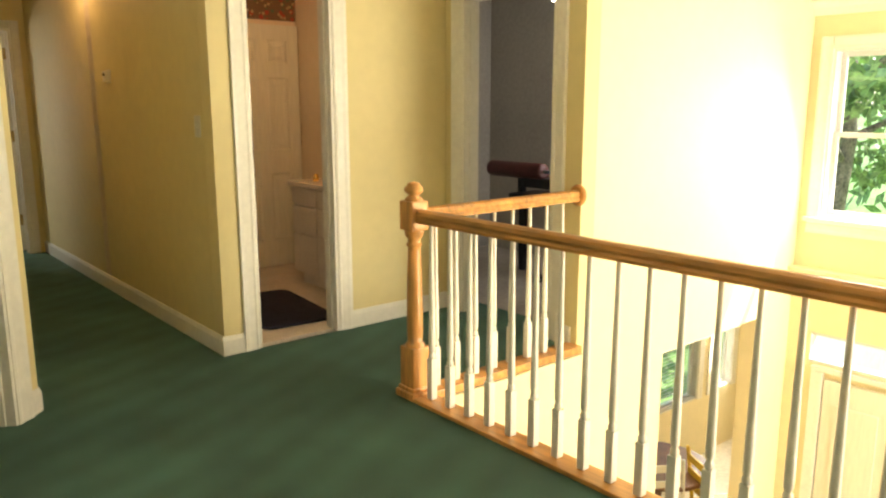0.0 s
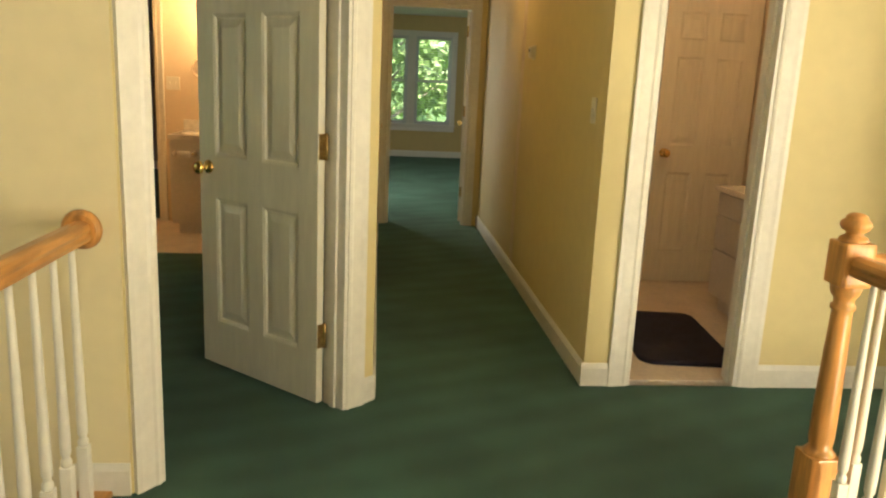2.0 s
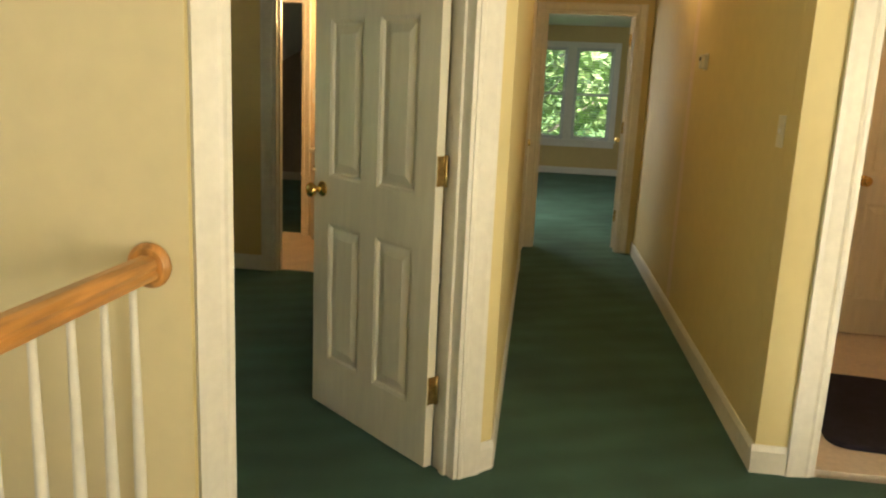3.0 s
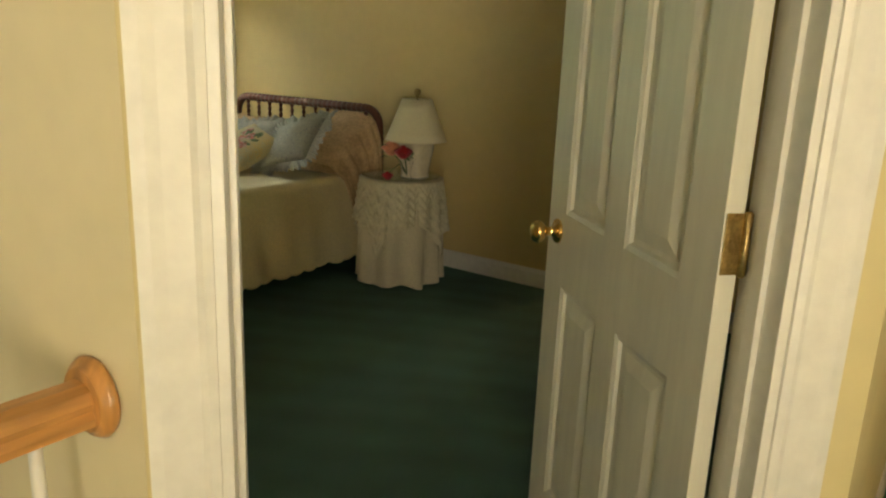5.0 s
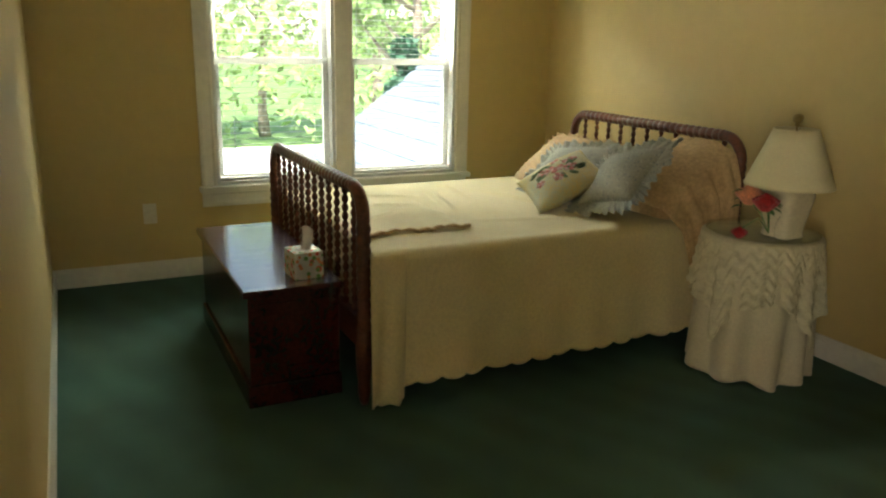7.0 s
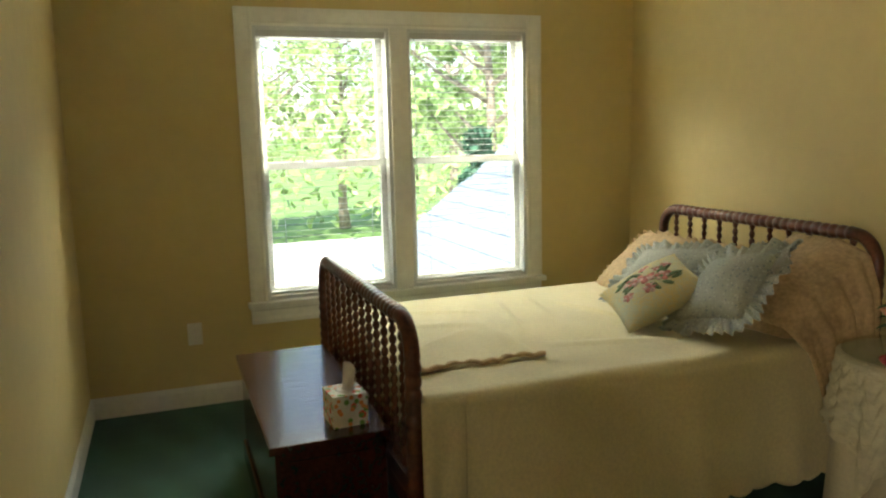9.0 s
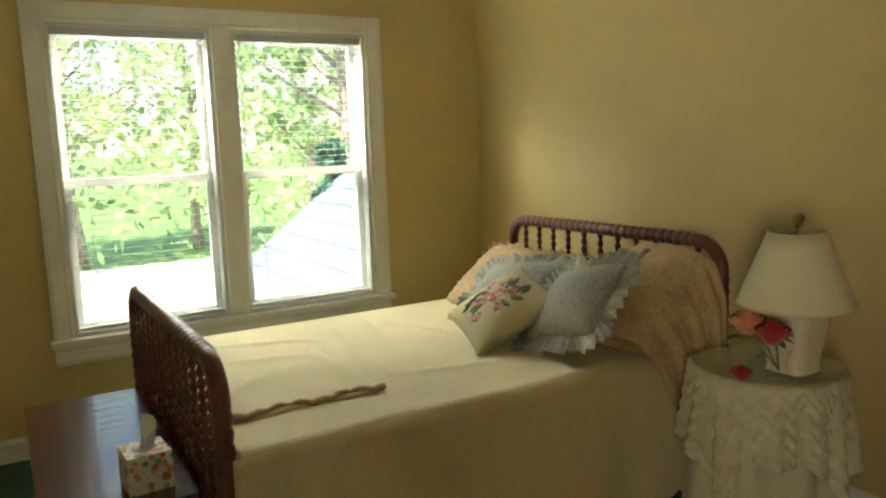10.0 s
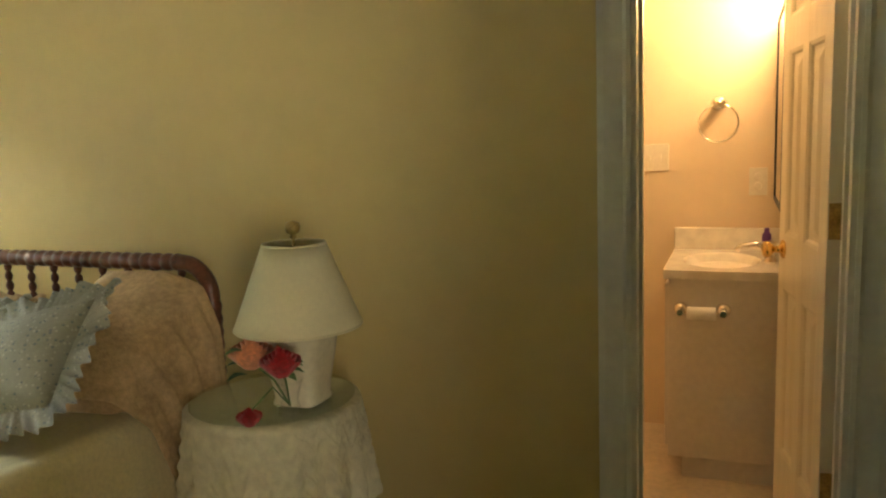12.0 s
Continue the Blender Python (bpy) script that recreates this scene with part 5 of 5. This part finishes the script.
# ---- small bathroom beyond the bedroom ----
def basin_vanity():
    x0, x1, y0, y1 = -0.13, 0.473, 7.68, 8.246
    root = thing("sink_vanity", pose(x0, y0, 0), "white sink vanity with a marble basin top", "vanity")
    w, d = x1 - x0, y1 - y0
    bm = bmesh.new()
    box(bm, 0.02, 0.02, 0.09, w, d, 0.785, 0.003)
    box(bm, 0.07, 0.04, 0.004, w, d, 0.09)
    part("cabinet_body", bm, LAMINATE, root)
    bm = bmesh.new()
    box(bm, 0.004, 0.05, 0.12, 0.02, d - 0.02, 0.76, 0.004)
    part("cabinet_door", bm, LAMINATE, root)
    bm = bmesh.new()
    # top with an oval hollow
    cx, cy, ra, rb = 0.20, d / 2 - 0.01, 0.145, 0.20
    n = 40
    outer = []
    for k in range(n):
        a = 2 * math.pi * k / n
        c, s = math.cos(a), math.sin(a)
        t = min((w - cx if c > 0 else cx) / max(abs(c), 1e-6), (d - cy if s > 0 else cy) / max(abs(s), 1e-6))
        outer.append((cx + t * c, cy + t * s))
    rings = [[bm.verts.new((x, y, 0.787)) for x, y in outer], [bm.verts.new((x, y, 0.82)) for x, y in outer]]
    for f, z in ((1.0, 0.82), (0.96, 0.812), (0.88, 0.78), (0.66, 0.73), (0.3, 0.705), (0.05, 0.70)):
        rings.append([bm.verts.new((cx + ra * f * math.cos(2 * math.pi * k / n), cy + rb * f * math.sin(2 * math.pi * k / n), z)) for k in range(n)])
    for i, (a, b) in enumerate(zip(rings, rings[1:])):
        for k in range(n):
            bm.faces.new((a[k], a[(k + 1) % n], b[(k + 1) % n], b[k])).smooth = i >= 2
    bm.faces.new(rings[-1])
    part("basin_top", bm, MARBLE, root, "glossy white marble top with oval basin")
    bm = bmesh.new()
    box(bm, 0.0, d - 0.02, 0.82, w, d, 0.915, 0.005)
    box(bm, w - 0.02, 0.0, 0.82, w, d - 0.02, 0.915, 0.005)
    part("backsplash", bm, MARBLE, root)
    bm = bmesh.new()
    fx = 0.375
    for yy in (cy - 0.06, cy + 0.06):
        lathe(bm, [(0.022, 0.82), (0.024, 0.83), (0.015, 0.845), (0.015, 0.862), (0.026, 0.868), (0.026, 0.885), (0.01, 0.89)], 18, (fx, yy, 0))
    box(bm, fx - 0.02, cy - 0.075, 0.82, fx + 0.02, cy + 0.075, 0.838, 0.006)
    tube(bm, [(fx, cy, 0.83), (fx, cy, 0.87), (fx - 0.05, cy, 0.885), (fx - 0.11, cy, 0.872), (fx - 0.12, cy, 0.855)], 0.012, 10)
    part("faucet", bm, CHROME, root, "chrome two handle faucet")
    bm = bmesh.new()
    tube(bm, [(0.065, 0.0, 0.675), (0.065, -0.05, 0.675)], 0.008, 10)
    tube(bm, [(0.215, 0.0, 0.675), (0.215, -0.05, 0.675)], 0.008, 10)
    for x in (0.065, 0.215):
        lathe(bm, [(0.024, 0.018), (0.026, 0.008), (0.020, 0.0), (0.012, -0.01)], 18, (x, 0, 0.675), "y")
        lathe(bm, [(0.012, -0.062), (0.016, -0.056), (0.016, -0.044), (0.012, -0.038)], 16, (x, 0, 0.675), "y")
    tube(bm, [(0.065, -0.05, 0.675), (0.215, -0.05, 0.675)], 0.006, 10)
    part("paper_holder", bm, CHROME, root, "chrome toilet paper holder")
    bm = bmesh.new()
    lathe(bm, [(0.021, 0.092), (0.024, 0.090), (0.024, 0.188), (0.021, 0.190)], 24, (0, -0.05, 0.672), "x")
    holder = part("paper_roll", bm, PAPERW, root, "nearly used white paper roll")


basin_vanity()


def purple_bottle():
    bm = bmesh.new()
    lathe(bm, [(0.018, 0.0), (0.019, 0.006), (0.018, 0.075), (0.010, 0.085), (0.010, 0.10), (0.007, 0.103)], 18)
    single("soap_bottle", bm, surf("purple_plastic", (0.12, 0.04, 0.22), 0.3, 0.1, 10, 60, 0.02), pose(0.24, 8.17, 0.821), "small purple soap bottle on the vanity", "bottle")


purple_bottle()


def towel_ring():
    root = thing("towel_ring", pose(0.045, 8.25, 1.44), "round brass and chrome towel ring on the wall", "towel ring")
    bm = bmesh.new()
    lathe(bm, [(0.030, 0.0), (0.031, -0.008), (0.024, -0.016), (0.014, -0.02), (0.012, -0.045), (0.018, -0.05), (0.016, -0.062), (0.004, -0.066)], 24, (0, 0, 0), "y")
    part("mount", bm, CHROME, root)
    bm = bmesh.new()
    tube(bm, [(0.078 * math.cos(2 * math.pi * k / 40), -0.048 - 0.012 * (1 - math.sin(2 * math.pi * k / 40)) * 0.5, -0.082 + 0.078 * math.sin(2 * math.pi * k / 40)) for k in range(40)], 0.004, 8, closed=True)
    part("ring", bm, CHROME, root)


towel_ring()


def medicine_mirror():
    root = thing("framed_mirror", pose(0.473, 7.93, 1.40), "dark framed mirror cabinet over the sink", "mirror")
    bm = bmesh.new()
    box(bm, -0.20, -0.27, -0.36, 0.0, 0.27, 0.36, 0.003)
    part("cabinet_box", bm, LAMINATE, root)
    bm = bmesh.new()
    box(bm, -0.206, -0.255, -0.345, -0.201, 0.255, 0.345)
    part("mirror_glass", bm, MIRROR, root)
    for y0, z0, y1, z1 in ((-0.272, -0.362, -0.255, 0.362), (0.255, -0.362, 0.272, 0.362), (-0.255, 0.345, 0.255, 0.362), (-0.255, -0.362, 0.255, -0.345)):
        bm = bmesh.new()
        box(bm, -0.210, y0, z0, -0.201, y1, z1, 0.002)
        part("frame", bm, BLACKMETAL, root)


medicine_mirror()


def vanity_light():
    root = thing("vanity_light", pose(0.473, 7.93, 1.93), "lit glass vanity light above the mirror", "wall lamp")
    bm = bmesh.new()
    box(bm, -0.03, -0.22, -0.04, 0.0, 0.22, 0.06, 0.008)
    part("back_bar", bm, CHROME, root)
    for y in (-0.15, 0.15):
        bm = bmesh.new()
        lathe(bm, [(0.03, 0.06), (0.045, 0.03), (0.062, -0.02), (0.075, -0.07), (0.072, -0.07), (0.05, -0.01), (0.02, 0.05)], 24, (-0.16, y, 0.0))
        part("glass_shade", bm, glow("lit_opal_glass", (1.0, 0.72, 0.40), 6.0), root, "glowing opal glass shade")


vanity_light()


def ceiling_lamp():
    root = thing("ceiling_light", pose(2.35, 6.6, H), "small lit hall ceiling light", "ceiling light")
    bm = bmesh.new()
    lathe(bm, [(0.06, 0.0), (0.065, -0.02), (0.05, -0.03), (0.015, -0.035), (0.012, -0.10)], 24)
    part("canopy", bm, OLDBRASS, root)


ceiling_lamp()


# ---- dim room ----
def hanging_bulb():
    root = thing("ceiling_light", pose(5.0, 4.41, H), "small bare bulb lit in the dim room", "ceiling light")
    bm = bmesh.new()
    lathe(bm, [(0.05, 0.0), (0.055, -0.02), (0.02, -0.04), (0.016, -0.30)], 20)
    part("socket", bm, PLASTIC, root)
    bm = bmesh.new()
    lathe(bm, [(0.014, -0.30), (0.03, -0.335), (0.034, -0.36), (0.026, -0.39), (0.004, -0.40)], 20)
    part("light_bulb", bm, glow("lit_bulb", (1.0, 0.86, 0.66), 5.0), root, "glowing bulb")


hanging_bulb()


def exercise_bench():
    root = thing("exercise_bench", pose(5.35, 5.10, 0), "black exercise bench with maroon roller pads", "exercise bench")
    bm = bmesh.new()
    lathe(bm, [(0.04, -0.30), (0.062, -0.295), (0.066, -0.27), (0.066, 0.27), (0.062, 0.295), (0.04, 0.30)], 20, (0, 0, 0.825), "y")
    part("roller_pad", bm, MAROON, root)
    bm = bmesh.new()
    tube(bm, [(0, -0.36, 0.825), (0, 0.33, 0.825)], 0.014, 10)
    box(bm, -0.03, -0.42, 0.69, 0.12, -0.08, 0.775, 0.02)
    part("crossbar", bm, BLACKMETAL, root)
    bm = bmesh.new()
    box(bm, -0.12, -0.55, 0.56, 0.22, -0.02, 0.65, 0.03)
    part("seat_pad", bm, BLACKMETAL, root)
    for y in (-0.45, -0.1):
        bm = bmesh.new()
        box(bm, -0.02, y, 0.0, 0.03, y + 0.05, 0.57, 0.005)
        part("upright", bm, BLACKMETAL, root)
    bm = bmesh.new()
    box(bm, -0.02, -0.08, 0.55, 0.03, -0.03, 0.825, 0.005)
    part("upright", bm, BLACKMETAL, root)
    bm = bmesh.new()
    box(bm, -0.25, -0.5, 0.0, 0.3, -0.44, 0.05, 0.005)
    part("foot_bar", bm, BLACKMETAL, root)


exercise_bench()


# ---- lower floor seen through the balusters ----
def ladder_chair(x, y, turn, mat, label):
    root = thing("dining_chair", pose(x, y, LOW, 0, 0, turn), label, "chair")
    bm = bmesh.new()
    box(bm, -0.21, -0.20, 0.43, 0.21, 0.20, 0.465, 0.012)
    part("seat", bm, mat, root)
    for sx in (-0.18, 0.18):
        bm = bmesh.new()
        tube(bm, [(sx, -0.17, 0), (sx, -0.16, 0.44)], 0.017, 10)
        part("leg", bm, mat, root)
        bm = bmesh.new()
        tube(bm, [(sx, 0.18, 0), (sx, 0.18, 0.46), (sx, 0.25, 1.0)], 0.018, 10)
        part("back_post", bm, mat, root)
    for z in (0.60, 0.74, 0.88):
        bm = bmesh.new()
        box(bm, -0.17, 0.195 + (z - 0.46) * 0.13, z, 0.17, 0.212 + (z - 0.46) * 0.13, z + 0.07, 0.005)
        part("slat", bm, mat, root)
    for y0 in (-0.165, 0.18):
        bm = bmesh.new()
        tube(bm, [(-0.18, y0, 0.22), (0.18, y0, 0.22)], 0.011, 8)
        part("stretcher", bm, mat, root)


ladder_chair(6.25, 4.05, -35, TRIM, "white painted ladder back dining chair")
ladder_chair(6.95, 4.0, 60, YPAINT, "yellow painted dining chair")


def dining_table():
    root = thing("dining_table", pose(6.75, 4.55, LOW), "dark brown wooden dining table", "table")
    bm = bmesh.new()
    lathe(bm, [(0.48, 0.715), (0.50, 0.72), (0.50, 0.745), (0.48, 0.75)], 40)
    part("tabletop", bm, WOODCH, root)
    bm = bmesh.new()
    lathe(bm, [(0.26, 0.0), (0.24, 0.03), (0.06, 0.09), (0.05, 0.4), (0.08, 0.6), (0.14, 0.715)], 24)
    part("pedestal", bm, WOODCH, root)


dining_table()


def front_door():
    root = thing("front_door", pose(6.70, 2.62, LOW, 0, 0, -90), "white front door under a glazed transom", "door")
    bm = bmesh.new()
    box(bm, -0.46, -0.03, 0.0, 0.46, -0.002, 2.03, 0.003)
    part("leaf", bm, DOORW, root)
    for x0, x1 in ((-0.36, -0.05), (0.05, 0.36)):
        for z0, z1 in ((0.2, 0.85), (1.0, 1.85)):
            bm = bmesh.new()
            box(bm, x0, -0.042, z0, x1, -0.03, z1, 0.006)
            part("panel", bm, DOORW, root)
    for a, b in ((-0.56, -0.47), (0.47, 0.56)):
        bm = bmesh.new()
        box(bm, a, -0.04, 0.0, b, -0.002, 2.08, 0.004)
        part("casing", bm, TRIM, root)
    bm = bmesh.new()
    box(bm, -0.56, -0.05, 2.085, 0.56, -0.002, 2.12, 0.004)
    part("transom_bar", bm, TRIM, root)


front_door()
bm = bmesh.new()
for a, b in ((-0.62, -0.60), (0.60, 0.62)):
    box(bm, a, 0.0, -0.12, b, 0.10, 0.12)
box(bm, -0.60, 0.0, 0.10, 0.60, 0.10, 0.12)
box(bm, -0.60, 0.0, -0.12, 0.60, 0.10, -0.10)
transom = structure("window_6", bm, WHITEVINYL, "glazed transom over the front door", pose(6.705, 2.62, -0.50, 0, 0, -90))
bm = bmesh.new()
box(bm, -0.60, 0.05, -0.10, 0.60, 0.054, 0.10)
tp = part("pane", bm, GLASS, transom)
tp.visible_shadow = False


# ---- outdoors ----
GROUND = -3.2
bm = bmesh.new()
bmesh.ops.create_circle(bm, cap_ends=True, radius=900, segments=64)
structure("ground", bm, LAWN, "sunlit lawn round the house", pose(0, 0, GROUND))
bm = bmesh.new()
box(bm, -32, -14, GROUND, -12.5, 20, GROUND + 0.03)
box(bm, -12.5, -14, GROUND, -4.5, 7.2, GROUND + 0.03)
structure("pavement", bm, DRIVE, "pale concrete driveway below the bedroom window")


def garage():
    root = thing("garage", pose(-8.2, 10.3, GROUND - 0.1), "neighbouring wing with a pale shingle roof", "building")
    bm = bmesh.new()
    box(bm, -2.6, -2.4, -0.2, 2.6, 2.4, 2.6)
    part("wall", bm, SIDING, root)
    for sgn in (-1, 1):
        bm = bmesh.new()
        prism(bm, [(0, 0), (0, 0.08), (3.05, -2.27), (3.05, -2.35)], (-2.9, 0, 4.90), (1, 0, 0), (0, sgn, 0), (0, 0, 1), 5.8)
        slope = part("roof", bm, ROOFM, root)
        bm = bmesh.new()
        for k in range(11):
            t = (k + 0.5) / 11
            y, z = sgn * 3.05 * t, 4.98 - 2.35 * t
            box(bm, -2.9, y - 0.012, z - 0.006, 2.9, y + 0.012, z + 0.012)
        part("shingle_course", bm, ROOFM, slope)
    for x in (-2.6, 2.59):
        bm = bmesh.new()
        prism(bm, [(-2.4, 0), (2.4, 0), (0, 2.08)], (x, 0, 2.6), (1, 0, 0), (0, 1, 0), (0, 0, 1), 0.01)
        part("gable", bm, SIDING, root)


garage()


def leaf_cloud(seed, centres, per, size):
    """Many small bent leaves in clumps round the given centres."""
    rnd = np.random.default_rng(seed)
    verts, faces = [], []
    for (cx, cy, cz, cr) in centres:
        p = rnd.normal(size=(per, 3))
        p = p / np.linalg.norm(p, axis=1)[:, None] * (cr * rnd.random((per, 1)) ** 0.45)
        p[:, 2] *= 0.75
        p += (cx, cy, cz)
        a = rnd.normal(size=(per, 3))
        a /= np.linalg.norm(a, axis=1)[:, None]
        b = np.cross(a, rnd.normal(size=(per, 3)))
        b /= np.linalg.norm(b, axis=1)[:, None]
        s = size * (0.6 + 0.8 * rnd.random((per, 1)))
        k = len(verts)
        quad = np.stack([p - a * s, p - b * s * 0.45, p + a * s, p + b * s * 0.45], axis=1).reshape(-1, 3)
        verts.extend(map(tuple, quad))
        faces.extend([(k + 4 * i, k + 4 * i + 1, k + 4 * i + 2, k + 4 * i + 3) for i in range(per)])
    return verts, faces


def tree(x, y, height, spread, seed, mat, label, clumps=46, per=150, size=0.13, base=0.35, name="tree"):
    rnd = random.Random(seed)
    root = thing(name, pose(x, y, GROUND), label, "tree", "trees outside")
    bm = bmesh.new()
    r = 0.035 * height * 0.55
    pts = [(0.12 * math.sin(i * 0.9 + seed), 0.12 * math.cos(i * 1.1 + seed), height * 0.8 * i / 8) for i in range(9)]
    tube(bm, pts, [r * (1.25 if i == 0 else 1) * (1 - 0.09 * i) for i in range(9)], 10)
    centres = []
    for i in range(14):
        a = 2.4 * i + rnd.random()
        z0 = height * (base + (0.42) * i / 14)
        ln = spread * (0.55 + 0.45 * rnd.random()) * (1 - 0.4 * i / 14)
        tip = (ln * math.cos(a), ln * math.sin(a), z0 + ln * 0.55)
        tube(bm, [(pts[4][0] * 0.5, pts[4][1] * 0.5, z0 - 0.15), (tip[0] * 0.5, tip[1] * 0.5, z0 + ln * 0.2), tip], [r * 0.34, r * 0.22, r * 0.07], 6)
        centres.append((*tip, spread * 0.22))
    part("trunk", bm, TRUNKM, root)
    while len(centres) < clumps:
        a, q = rnd.random() * 6.28, spread * rnd.random() ** 0.6
        t = rnd.random()
        z = height * (base + (1 - base) * t)
        q *= math.sin(math.pi * (0.12 + 0.85 * t)) ** 0.6
        centres.append((q * math.cos(a), q * math.sin(a), z, spread * (0.13 + 0.14 * rnd.random())))
    v, f = leaf_cloud(seed, centres, per, size)
    me = bpy.data.meshes.new("crown")
    me.from_pydata(v, [], f)
    me.materials.append(mat)
    crown = new("crown", me)
    crown.parent = root
    return root


def conifer(x, y, height, spread, seed):
    root = thing("conifer", pose(x, y, GROUND), "dark green conifer beside the driveway", "tree", "trees outside")
    bm = bmesh.new()
    tube(bm, [(0, 0, 0), (0, 0, height)], [0.12, 0.02], 8)
    part("trunk", bm, TRUNKM, root)
    rnd = random.Random(seed)
    centres = []
    for i in range(60):
        t = rnd.random()
        a = rnd.random() * 6.28
        q = spread * (1 - t) * (0.4 + 0.6 * rnd.random())
        centres.append((q * math.cos(a), q * math.sin(a), height * (0.08 + 0.9 * t), spread * 0.20))
    v, f = leaf_cloud(seed, centres, 110, 0.09)
    me = bpy.data.meshes.new("crown")
    me.from_pydata(v, [], f)
    me.materials.append(DARKLEAF)
    c = new("crown", me)
    c.parent = root


TREES = [(-13.5, 10.4, 9.5, 2.8, 1), (-36.0, 12.5, 13.0, 4.6, 2), (-27.0, 3.0, 12.0, 4.2, 3), (-29.0, 15.5, 13.0, 4.4, 4), (-25.0, -3.5, 11.0, 3.6, 5),
         (-33.0, 7.0, 14.0, 5.0, 6), (1.0, 19.0, 9.5, 3.4, 7), (4.2, 20.5, 10.0, 3.8, 8), (2.6, 24.0, 12.0, 4.4, 9), (12.0, 2.5, 9.0, 3.2, 10),
         (13.5, 6.0, 10.0, 3.6, 11), (14.5, -1.0, 10.0, 3.6, 12), (13.0, 9.5, 10.0, 3.4, 13)]
for tx, ty, th_, sp, sd in TREES:
    tree(tx, ty, th_, sp, sd, LEAVES, "leafy green tree in bright sun outside", clumps=44, per=170, size=0.11)
conifer(-11.2, 9.2, 4.6, 1.1, 21)


def woods():
    """A far belt of foliage behind the single trees."""
    rnd = random.Random(5)
    centres = []
    for i in range(150):
        a = radians(360 * i / 150)
        for k in range(3):
            q = 30 + 8 * rnd.random()
            centres.append((q * math.cos(a), q * math.sin(a) + 3, GROUND + 1.4 + 10 * rnd.random(), 2.6 + rnd.random()))
    v, f = leaf_cloud(77, centres, 85, 0.30)
    me = bpy.data.meshes.new("far_woods")
    me.from_pydata(v, [], f)
    me.materials.append(LEAVES)
    tagged(new("far_woods", me), "belt of sunlit woods far off", "woods", kind="stuff")


woods()
